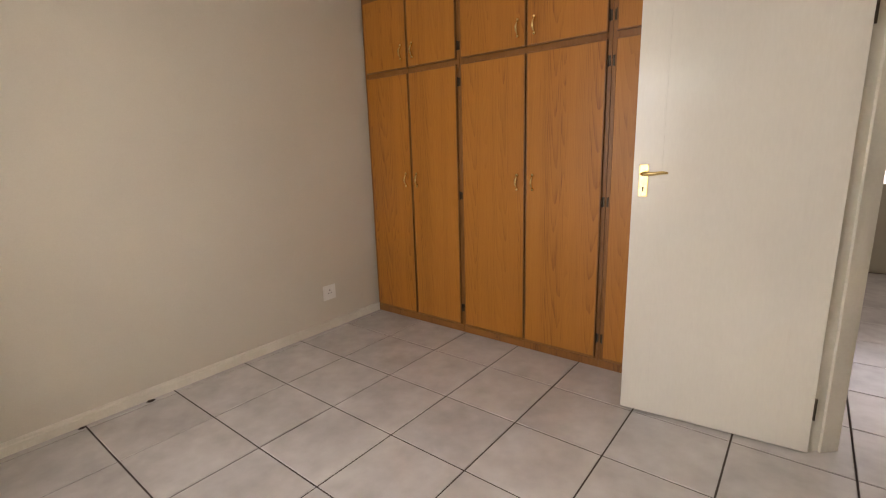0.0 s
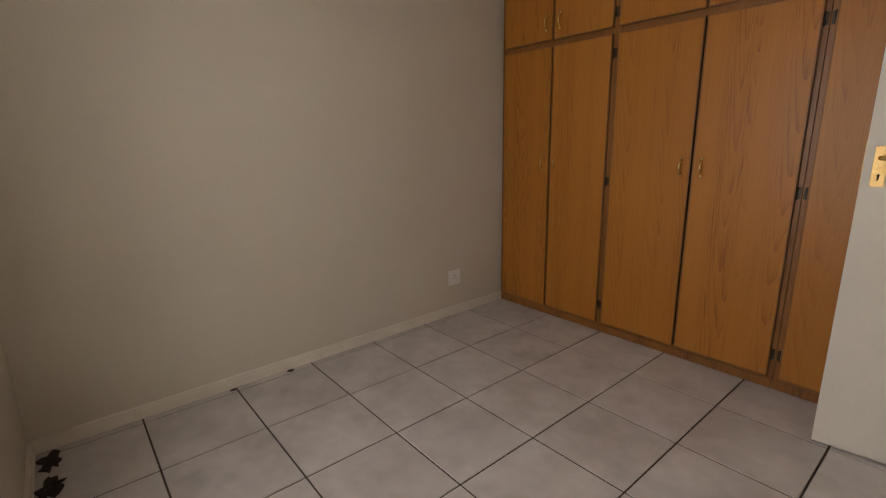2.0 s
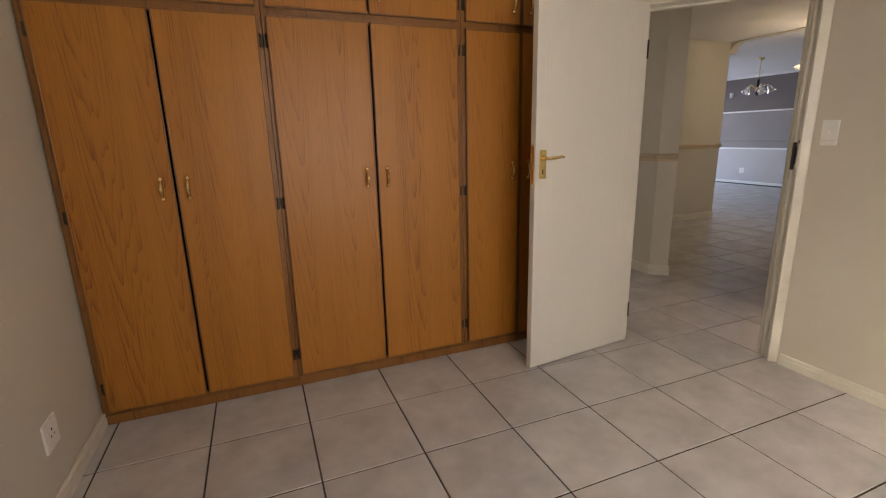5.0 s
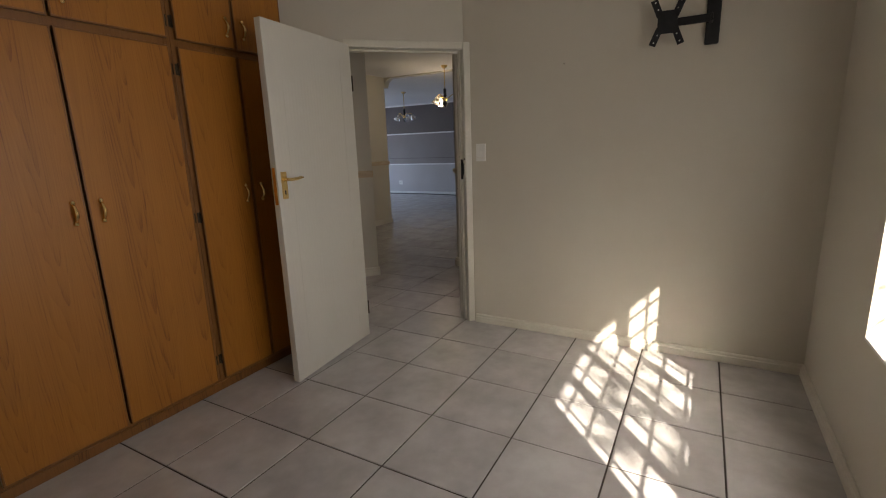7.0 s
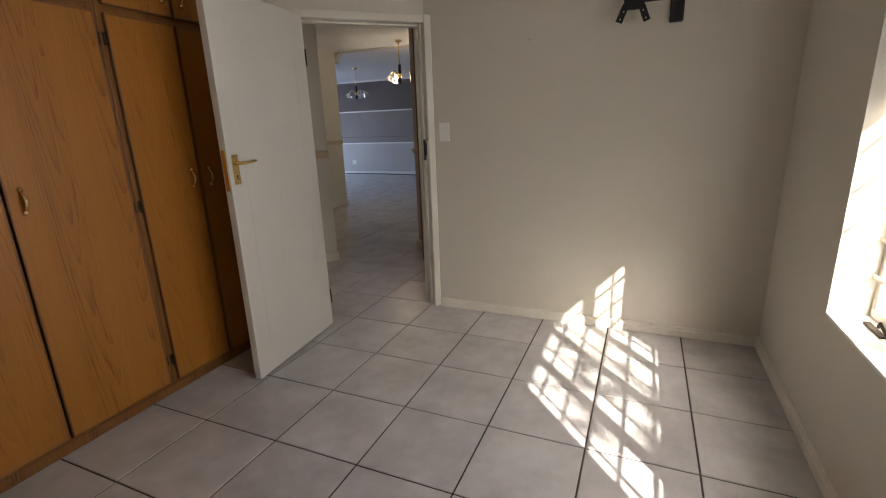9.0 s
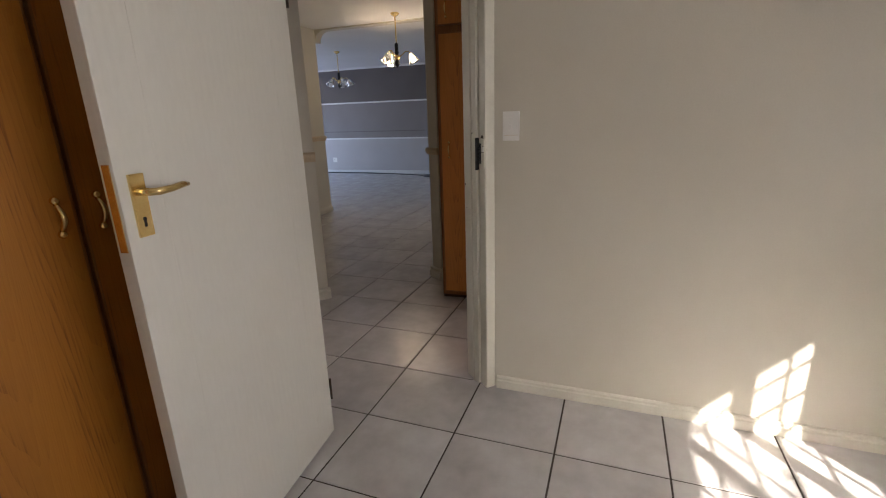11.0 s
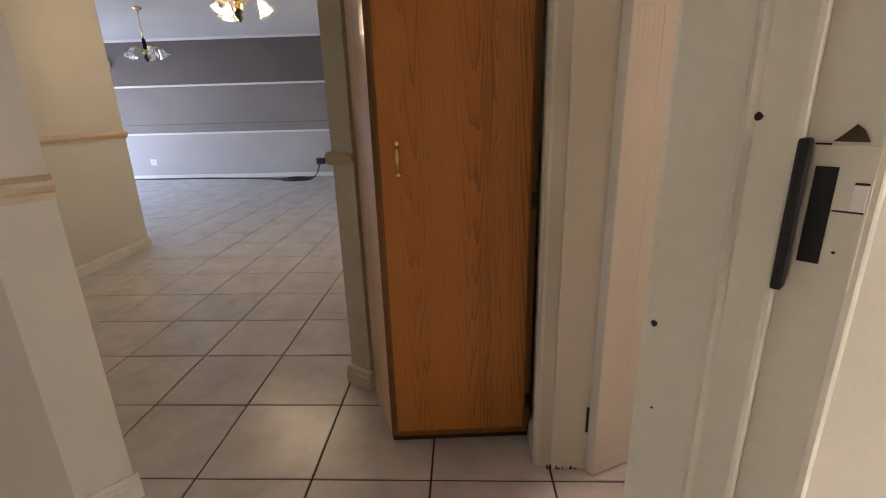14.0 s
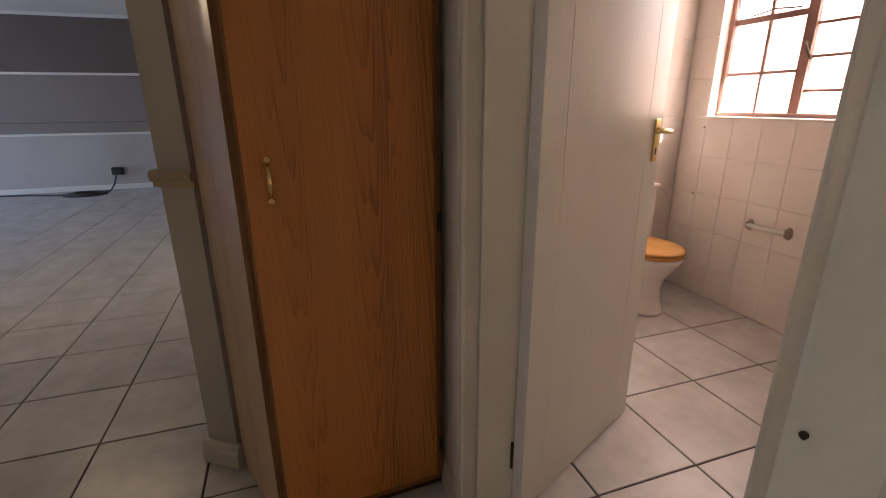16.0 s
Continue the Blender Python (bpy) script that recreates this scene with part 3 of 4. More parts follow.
for u, z, r in ((0.056, 1.287, 0.0042), (0.062, 1.291, 0.003), (0.127, 1.045, 0.0036), (0.118, 0.93, 0.0014), (-0.020, 1.165, 0.0015)):
    bm = bmesh.new()
    rnd = random.Random(int(z * 1000))
    ring = [(u + r * rnd.uniform(0.6, 1.3) * math.cos(a), z + r * 1.1 * rnd.uniform(0.6, 1.3) * math.sin(a)) for a in [k * math.pi / 4 for k in range(8)]]
    x0 = JAMB - (0.0152 if u > 0.02 else 0.0045)
    fa = [bm.verts.new(ANGLE @ Vector((x0, y, z))) for y, z in ring]
    fb = [bm.verts.new(ANGLE @ Vector((x0 + 0.003, y, z))) for y, z in ring]
    bm.faces.new(fa)
    bm.faces.new(fb[::-1])
    for k in range(8):
        bm.faces.new((fa[k], fb[k], fb[(k + 1) % 8], fa[(k + 1) % 8]))
    part("chip", bm, GRIME, frame_1, "dark chip in the paint")


def lever_set(parent, x, z, face, toward, m):
    """Brass long-plate lever lock furniture on a leaf lying along local x, on the side of sign face."""
    y = face
    s = 1 if face > 0 else -1
    p = part("lock_plate", bm_box((x - 0.021, min(y, y + s * 0.006), z - 0.09), (x + 0.021, max(y, y + s * 0.006), z + 0.06), 0.0025, m), BRASS, parent, "brass lock plate")
    bm = bmesh.new()
    path = [(x, y + s * 0.004, z + 0.018), (x, y + s * 0.045, z + 0.018), (x + toward * 0.012, y + s * 0.054, z + 0.018), (x + toward * 0.05, y + s * 0.055, z + 0.020), (x + toward * 0.085, y + s * 0.052, z + 0.024), (x + toward * 0.108, y + s * 0.047, z + 0.022)]
    tube(bm, path, [0.011, 0.009, 0.009, 0.0085, 0.008, 0.005], 10)
    bmesh.ops.transform(bm, matrix=m, verts=bm.verts[:])
    part("lever", bm, BRASS, p, "curved brass lever")
    bm = bmesh.new()
    box(bm, (x - 0.003, min(y + s * 0.0055, y + s * 0.0072), z - 0.066), (x + 0.003, max(y + s * 0.0055, y + s * 0.0072), z - 0.048), 0, m)
    lathe_m = bmesh.ops.create_circle(bm, cap_ends=True, radius=0.0048, segments=12)["verts"]
    for v in lathe_m:
        v.co = m @ Vector((x + v.co.x, y + s * 0.0072, z - 0.047 + v.co.y))
    part("keyhole", bm, BLACK, p, "dark keyhole")


def door_leaf(name, label, m, width, height, toward_x, handle_x, latch):
    """A flush painted leaf along local x from the hinge, thickness in +y."""
    d = thing(name, label, "door", kind="structure")
    part("leaf", bm_box((0, 0, 0.008), (width, 0.04, height), 0.003, m), DOOR, d)
    for x in (0.115, width - 0.125):
        for y0, y1 in ((-0.0007, 0.001), (0.039, 0.0407)):
            bm = bmesh.new()
            box(bm, (x, y0, 0.14), (x + 0.007, y1, height - 0.12), 0.0005, m)
            part("bead", bm, DOOR, d)
    lever_set(d, handle_x, 1.20, 0.0, toward_x, m)
    lever_set(d, handle_x, 1.20, 0.04, toward_x, m)
    part("latch_plate", bm_box((width - 0.002, 0.009, 1.08), (width + 0.002, 0.031, 1.285), 0.001, m), BRASS, d, "tarnished brass latch plate")
    for z in (0.22, 1.80):
        bm = bmesh.new()
        tube(bm, [(-0.003, 0.043, z - 0.05), (-0.003, 0.043, z + 0.05)], 0.005, 10)
        bmesh.ops.transform(bm, matrix=m, verts=bm.verts[:])
        part("hinge", bm, BRONZE, d, "worn steel butt hinge")
    return d


# leaf swings into the bedroom past a right angle; its hall face is hidden by the wardrobe
def leaf_pose(hinge, free):
    return pose(hinge[0], hinge[1], 0, 0, 0, math.degrees(math.atan2(free[1] - hinge[1], free[0] - hinge[0])))


door_leaf("door_1", "open cream enamelled flush door with brass lever handle", leaf_pose((2.915, 0.122), (2.125, 0.045)), 0.785, 2.045, -1, 0.737, True)

# ---------- bathroom door ----------
BATH = pose(3.532, -0.40, 0, 0, 0, 0)
frame_2 = thing("door_frame", "cream enamelled frame of the bathroom doorway with a rusted foot", "door frame", kind="structure")
for x, s in ((0.092, 1), (0.938, -1)):
    bm = bmesh.new()
    m = BATH @ Matrix.Scale(-1, 4, (0, 1, 0))
    frame_leg(bm, x, s, m, depth=0.172)
    bmesh.ops.reverse_faces(bm, faces=bm.faces[:])
    part("jamb", bm, FRAME, frame_2)
bm = bmesh.new()
box(bm, (0.092, -0.172, 2.03), (0.938, 0.012, 2.07), 0.004, BATH)
part("head", bm, FRAME, frame_2)
rnd = random.Random(5)
for k in range(9):
    bm = bmesh.new()
    x, y, r = 4.458, -0.43 - 0.014 * k + rnd.uniform(-0.004, 0.004), rnd.uniform(0.002, 0.006)
    lathe(bm, [(r * 0.5, 0), (r, 0.003), (r * 0.4, rnd.uniform(0.006, 0.02))], (x, y, 0.0), 7)
    part("rust_flake", bm, GRIME, frame_2, "rust-black flaking at the foot")
door_leaf("door_2", "half-open glossy cream bathroom door with brass lever handle", leaf_pose((4.452, -0.566), (4.803, -1.30)) @ pose(0, -0.04, 0), 0.765, 2.045, -1, 0.715, True)

# ---------- closed door in the corridor ----------
frame_3 = thing("door_frame", "cream enamelled frame of a closed corridor door", "door frame", kind="structure")
for y in (2.07, 2.95):
    bm = bmesh.new()
    box(bm, (4.170, y, 0), (4.204, y + 0.07, 2.07), 0.005)
    box(bm, (4.160, y + 0.012, 0), (4.172, y + 0.05, 2.07), 0.004)
    part("jamb", bm, FRAME, frame_3)
part("head", bm_box((4.170, 2.07, 2.072), (4.204, 3.02, 2.14), 0.005), FRAME, frame_3)
door_3 = thing("door_3", "closed cream enamelled flush corridor door", "door", kind="structure")
part("leaf", bm_box((4.180, 2.142, 0.012), (4.2045, 2.948, 2.068), 0.003), DOOR, door_3)
part("threshold", bm_box((4.170, 2.142, 0.0), (4.2045, 2.948, 0.011)), DARK_GAP, door_3, "dark brown strip under the door leaf")

# ---------- bedroom window ----------
window_1 = thing("window_1", "steel casement window with burglar bars and a deep white sill", "window", kind="structure")
FY = -2.775
part("sill", bm_box((WX0 + 0.002, FY - 0.03, WZ0), (WX1 - 0.002, SOUTH + 0.004, WZ0 + 0.012), 0.003), SILL, window_1, "white painted window sill")


def bar(parent, lo, hi, mat, name="frame_bar", bevel=0.004):
    return part(name, bm_box(lo, hi, bevel), mat, parent)


bar(window_1, (WX0, FY - 0.02, WZ0 + 0.012), (WX1, FY + 0.02, WZ0 + 0.05), WIN_STEEL, "bottom_rail")
bar(window_1, (WX0, FY - 0.02, WZ1 - 0.04), (WX1, FY + 0.02, WZ1), WIN_STEEL, "top_rail")
for x in (WX0, WX1 - 0.035):
    bar(window_1, (x, FY - 0.02, WZ0 + 0.05), (x + 0.035, FY + 0.02, WZ1 - 0.04), WIN_STEEL, "side_stile")
mull = [WX0 + (WX1 - WX0) * k / 4 for k in range(1, 4)]
for x in mull:
    bar(window_1, (x - 0.024, FY - 0.018, WZ0 + 0.05), (x + 0.024, FY + 0.018, WZ1 - 0.04), WIN_STEEL, "mullion")
edges = [WX0 + 0.035] + mull + [WX1 - 0.035]
for k in range(4):
    a, b = edges[k] + (0.024 if k else 0), edges[k + 1] - (0.024 if k < 3 else 0)
    p = part("pane", bm_box((a, FY - 0.003, WZ0 + 0.05), (b, FY + 0.001, WZ1 - 0.04)), GLASS, window_1, "clear glass pane")
    p.visible_shadow = False
bars = thing("burglar_bars", "cream painted flat-bar burglar guard inside the window", "burglar bars")
z = 0.757
while z < WZ1 - 0.05:
    part("flat_bar", bm_box((WX0 + 0.001, FY + 0.028, z - 0.0075), (WX1 - 0.001, FY + 0.036, z + 0.0075), 0.0015), WIN_STEEL, bars)
    z += 0.146
for k in range(1, 8):
    x = WX0 + (WX1 - WX0) * k / 8
    part("upright_bar", bm_box((x - 0.006, FY + 0.036, WZ0 + 0.012), (x + 0.006, FY + 0.046, WZ1), 0.002), WIN_STEEL, bars)
bm = bmesh.new()
tube(bm, [(2.33, FY + 0.06, WZ0 + 0.026), (2.38, FY + 0.05, WZ0 + 0.03), (2.41, FY + 0.055, WZ0 + 0.05), (2.43, FY + 0.05, WZ0 + 0.028)], 0.006, 8)
box(bm, (2.36, FY + 0.048, WZ0 + 0.012), (2.50, FY + 0.07, WZ0 + 0.02), 0.002)
tagged(part("window_stay", bm, BRONZE), "loose weathered dark metal window stay on the sill", "window stay")


# ---------- fittings on the bedroom walls ----------
def socket_plate(name, label, m, w, h, kind="socket"):
    """A moulded plate facing local -y, with its inset parts."""
    s = thing(name, label, kind)
    part("plate", bm_box((-w / 2, -0.009, -h / 2), (w / 2, 0, h / 2), 0.003, m), PLASTIC, s)
    if kind == "socket":
        part("face", bm_box((-w * 0.34, -0.0105, -h * 0.36), (w * 0.34, -0.0085, h * 0.36), 0.001, m), PLASTIC, s)
        for x, z, r in ((0, 0.018, 0.0045), (-0.013, -0.005, 0.0035), (0.013, -0.005, 0.0035)):
            part("pin_hole", bm_box((x - r, -0.0112, z - r), (x + r, -0.0102, z + r), 0, m), BLACK, s, "dark pin hole")
        part("rocker", bm_box((w * 0.18, -0.015, h * 0.12), (w * 0.30, -0.010, h * 0.30), 0.001, m), PLASTIC, s)
    else:
        part("inset", bm_box((-w * 0.40, -0.0115, -h * 0.30), (w * 0.40, -0.0085, h * 0.30), 0.0012, m), PLASTIC, s)
        part("rocker", bm_box((-0.0055, -0.0155, -0.007), (0.0055, -0.011, 0.007), 0.002, m), PLASTIC, s, "white rocker with a worn edge")
        part("gap", bm_box((-w * 0.40, -0.0098, -h * 0.315), (w * 0.40, -0.0084, -h * 0.302), 0, m), DADO, s)
    return s


socket_plate("wall_socket", "white single socket low on the cream wall", pose(WEST, -0.135, 0.292, 0, 0, 90), 0.115, 0.115)
socket_plate("light_switch", "white light switch plate beside the doorway", pose(EAST, -0.597, 1.315, 0, 0, -90), 0.075, 0.125, "switch")

tagged(part("screw_hole", lathe(bmesh.new(), [(0.001, -0.004), (0.004, 0.0), (0.001, 0.004)], (EAST, -1.19, 1.86), 8), GRIME), "small dark screw hole in the painted wall", "screw hole")

# swivel television bracket
tv = thing("tv_bracket", "black steel swivel television bracket on the wall", "tv bracket")
part("wall_plate", bm_box((EAST - 0.035, -2.045, 1.87), (EAST, -1.975, 2.10), 0.008), BLACK, tv)
part("arm", bm_box((EAST - 0.11, -2.01, 1.975), (EAST - 0.03, -1.99, 2.015), 0.006), BLACK, tv)
part("link", bm_box((EAST - 0.115, -2.00, 1.972), (EAST - 0.09, -1.80, 2.012), 0.006), BLACK, tv)
bm = bmesh.new()
TVM = pose(EAST - 0.125, -1.79, 1.995, 0, 4, 8)
box(bm, (-0.004, -0.05, -0.06), (0.004, 0.05, 0.06), 0.002, TVM)
for sy in (-1, 1):
    for sz in (-1, 1):
        tip = TVM @ Vector((0, sy * 0.055, sz * 0.075))
        box(bm, (-0.004, -0.018, -0.048), (0.004, 0.018, 0.048), 0.002, Matrix.Translation(tip) @ pose(0, 0, 0, -sy * sz * 22, 4, 8))
part("mount_plate", bm, BLACK, tv, "black X-shaped mounting plate")
for sy in (-1, 1):
    for sz in (-1, 1):
        for u in (0.55, 1.0):
            c = TVM @ Vector((-0.0055, sy * (0.03 + 0.035 * u), sz * (0.02 + 0.085 * u)))
            part("bolt_hole", lathe(bmesh.new(), [(0.001, -0.004), (0.0045, 0), (0.001, 0.004)], c, 8), PLASTIC, tv, "pale bolt hole")


def flake(name, label, cx, cy, r, seed, z=0.001, mat=GRIME, n=18):
    """A ragged crust lying on the floor."""
    rnd = random.Random(seed)
    bm = bmesh.new()
    ring = [(cx + r[0] * rnd.uniform(0.5, 1.15) * math.cos(2 * math.pi * k / n), cy + r[1] * rnd.uniform(0.45, 1.15) * math.sin(2 * math.pi * k / n)) for k in range(n)]
    prism(bm, ring, z - 0.001, z + 0.003)
    mid = bm.verts.new((cx, cy, z + 0.008))
    top = [f for f in bm.faces if all(abs(v.co.z - z - 0.003) < 1e-6 for v in f.verts)]
    for f in top:
        vs = list(f.verts)
        bm.faces.remove(f)
        for k in range(len(vs)):
            bm.faces.new((vs[k], vs[(k + 1) % len(vs)], mid))
    return tagged(part(name, bm, mat), label, "dirt")


flake("grime_patch", "black damp grime flaking in the floor corner", 0.06, -2.555, (0.085, 0.05), 2)
flake("grime_patch", "black damp grime on the tile beside the baseboard", 0.27, -2.55, (0.085, 0.055), 7)
flake("grime_patch", "dark crumb of dirt beside the baseboard", -0.022, -1.455, (0.018, 0.025), 9)
flake("grime_patch", "dark crumb of dirt beside the baseboard", -0.024, -1.78, (0.010, 0.016), 11)

# ---------- hall cupboard ----------
cup = thing("hall_cupboard", "tall oak-veneer hall cupboard with one door", "cupboard")
CA, CB, CC = Vector((4.62, 0.17, 0)), Vector((4.655, -0.385, 0)), Vector((4.965, 0.305, 0))
part("body", prism(bmesh.new(), [CA[:2], CC[:2], (5.2, 0.20), (5.2, -0.385), CB[:2]], 0.0, 2.52), BOARD, cup, "carcass side board with daylight put into its pale colour")
cw = (CB - CA).length
CM = pose(CA.x, CA.y, 0, 0, 0, math.degrees(math.atan2(CB.y - CA.y, CB.x - CA.x)))
bm = bmesh.new()
for lo, hi in (((0, 0.022), (0.035, 2.52)), ((cw - 0.03, 0.022), (cw, 2.52)), ((0.035, 0.022), (cw - 0.03, 0.06)), ((0.035, 1.90), (cw - 0.03, 1.96)), ((0.035, 2.46), (cw - 0.03, 2.52))):
    box(bm, (lo[0], -0.018, lo[1]), (hi[0], 0, hi[1]), 0.002, CM)
part("face_frame", bm, OAK_TRIM, cup)
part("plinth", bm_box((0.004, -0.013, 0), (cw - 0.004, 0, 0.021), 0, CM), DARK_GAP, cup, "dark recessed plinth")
for z0, z1, hz in ((0.055, 1.905, 1.135), (1.95, 2.465, 2.05)):
    d = part("door", bm_box((0.028, -0.038, z0 + 0.008), (cw - 0.03, -0.019, z1 - 0.008), 0.001, CM), OAK_DARK, cup)
    bm = bmesh.new()
    for lo, hi in (((0.020, z0), (0.028, z1)), ((cw - 0.03, z0), (cw - 0.022, z1)), ((0.028, z0), (cw - 0.03, z0 + 0.008)), ((0.028, z1 - 0.008), (cw - 0.03, z1))):
        box(bm, (lo[0], -0.0395, lo[1]), (hi[0], -0.019, hi[1]), 0.002, CM)
    part("edge_strip", bm, OAK_TRIM, d)
    h = bmesh.new()
    arc = [(0.085, -0.044 - 0.022 * math.sin(math.pi * k / 10), hz - 0.04 + 0.08 * k / 10) for k in range(11)]
    tube(h, arc, [0.0048 + 0.0022 * math.sin(math.pi * k / 10) for k in range(11)], 8)
    for s in (-1, 1):
        lathe(h, [(0.003, -0.011), (0.010, -0.006), (0.012, 0.0), (0.009, 0.007), (0.003, 0.012)], (0.085, -0.044, hz + s * 0.052), 10)
    bmesh.ops.transform(h, matrix=CM, verts=h.verts[:])
    part("handle", h, BRASS, d, "polished brass bow handle")
    for z in (z0 + 0.12, (z0 + z1) / 2, z1 - 0.12):
        h = bmesh.new()
        box(h, (cw - 0.028, -0.026, z - 0.027), (cw - 0.004, -0.017, z + 0.027), 0.001, CM)
        tube(h, [CM @ Vector((cw - 0.016, -0.03, z - 0.03)), CM @ Vector((cw - 0.016, -0.03, z + 0.03))], 0.005, 8)
        part("hinge", h, BRONZE, cup, "dark bronzed butterfly hinge")

# ---------- bathroom ----------
window_2 = thing("window_2", "brown steel window with frosted glass, bright with daylight", "window", kind="structure")
FB = -2.80
for lo, hi in (((BX0, BZ0), (BX1, BZ0 + 0.035)), ((BX0, BZ1 - 0.035), (BX1, BZ1)), ((BX0, BZ0 + 0.035), (BX0 + 0.03, BZ1 - 0.035)), ((BX1 - 0.03, BZ0 + 0.035), (BX1, BZ1 - 0.035))):
    bar(window_2, (lo[0], FB - 0.02, lo[1]), (hi[0], FB + 0.02, hi[1]), WIN_BROWN)
MX = 5.36
bar(window_2, (MX - 0.03, FB - 0.022, BZ0 + 0.035), (MX + 0.03, FB + 0.022, BZ1 - 0.035), WIN_BROWN, "mullion")
for z, w in ((1.48, 0.009), (1.79, 0.018)):
    bar(window_2, (MX + 0.03, FB - 0.012, z - w), (BX1 - 0.03, FB + 0.012, z + w), WIN_BROWN, "glazing_bar", 0.003)
for z in (1.37, 1.55, 1.72, 1.90):
    bar(window_2, (BX0 + 0.03, FB - 0.012, z - 0.008), (MX - 0.03, FB + 0.012, z + 0.008), WIN_BROWN, "glazing_bar", 0.003)
bar(window_2, (5.60, FB - 0.011, BZ0 + 0.035), (5.618, FB + 0.011, BZ1 - 0.035), WIN_BROWN, "glazing_bar", 0.003)
for a, b in ((BX0 + 0.03, MX - 0.03), (MX + 0.03, BX1 - 0.03)):
    p = part("pane", bm_box((a, FB - 0.003, BZ0 + 0.035), (b, FB + 0.002, BZ1 - 0.035)), FROST, window_2, "frosted glass pane")
    p.visible_shadow = False
bm = bmesh.new()
tube(bm, [(MX - 0.01, FB + 0.03, 1.62), (MX - 0.015, FB + 0.055, 1.63), (MX - 0.05, FB + 0.06, 1.56), (MX - 0.07, FB + 0.06, 1.53)], 0.007, 8)
part("catch", bm, BRONZE, window_2, "dark window catch")
bm = bmesh.new()
tube(bm, [(5.42, FB + 0.03, 1.815), (5.55, FB + 0.06, 1.825), (5.72, FB + 0.035, 1.81)], 0.005, 8)
part("stay", bm, BRONZE, window_2, "dark casement stay")
part("sill", bm_box((BX0, FB + 0.02, BZ0), (BX1, -2.645, BZ0 + 0.01), 0.003), BATH_TILE, window_2, "tiled window sill")

toilet = thing("toilet", "white ceramic toilet with a varnished pine seat", "toilet")
TX, TY = 5.64, -2.12
bm = bmesh.new()
lathe(bm, [(0.115, 0.0), (0.118, 0.012), (0.108, 0.03), (0.092, 0.10), (0.090, 0.17), (0.105, 0.24), (0.150, 0.31), (0.178, 0.36), (0.185, 0.385), (0.178, 0.395)], (TX - 0.02, TY, 0), 28, (1.22, 1.0))
part("bowl", bm, CERAMIC, toilet)
part("foot", bm_box((TX - 0.02, TY - 0.10, 0), (TX + 0.27, TY + 0.10, 0.36), 0.03), CERAMIC, toilet)
bm = bmesh.new()
lathe(bm, [(0.17, 0.395), (0.187, 0.400), (0.188, 0.412), (0.178, 0.418)], (TX - 0.02, TY, 0), 28, (1.22, 1.0))
part("seat", bm, SEAT_WOOD, toilet, "varnished pine seat ring")
bm = bmesh.new()
lathe(bm, [(0.172, 0.419), (0.189, 0.424), (0.190, 0.436), (0.172, 0.445), (0.05, 0.448)], (TX - 0.02, TY, 0), 28, (1.22, 1.0))
part("lid", bm, SEAT_WOOD, toilet, "varnished pine lid, closed")
part("cistern", bm_box((TX + 0.19, TY - 0.21, 0.40), (6.018, TY + 0.21, 0.76), 0.025), CERAMIC, toilet)
part("cistern_lid", bm_box((TX + 0.18, TY - 0.22, 0.76), (6.018, TY + 0.22, 0.79), 0.01), CERAMIC, toilet)

roll = thing("toilet_roll_holder", "white ceramic recessed toilet roll holder", "roll holder")
for x in (5.14, 5.38):
    bm = bmesh.new()
    lathe(bm, [(0.012, -0.035), (0.035, -0.02), (0.038, 0.0), (0.035, 0.02), (0.012, 0.035)], (x, -2.665, 0.585), 16, (0.5, 1.3))
    part("bracket", bm, HOLDER, roll)
part("spindle", tube(bmesh.new(), [(5.14, -2.63, 0.585), (5.38, -2.63, 0.585)], 0.014, 12), PLASTIC, roll, "white spindle")
for x, z in ((5.84, 0.70), (5.83, 1.15)):
    tagged(part("wall_plug", lathe(bmesh.new(), [(0.002, -0.006), (0.006, -0.003), (0.006, 0.003), (0.002, 0.006)], (x, -2.649, z), 8), GRIME), "dark empty screw hole in the wall tile", "screw hole")

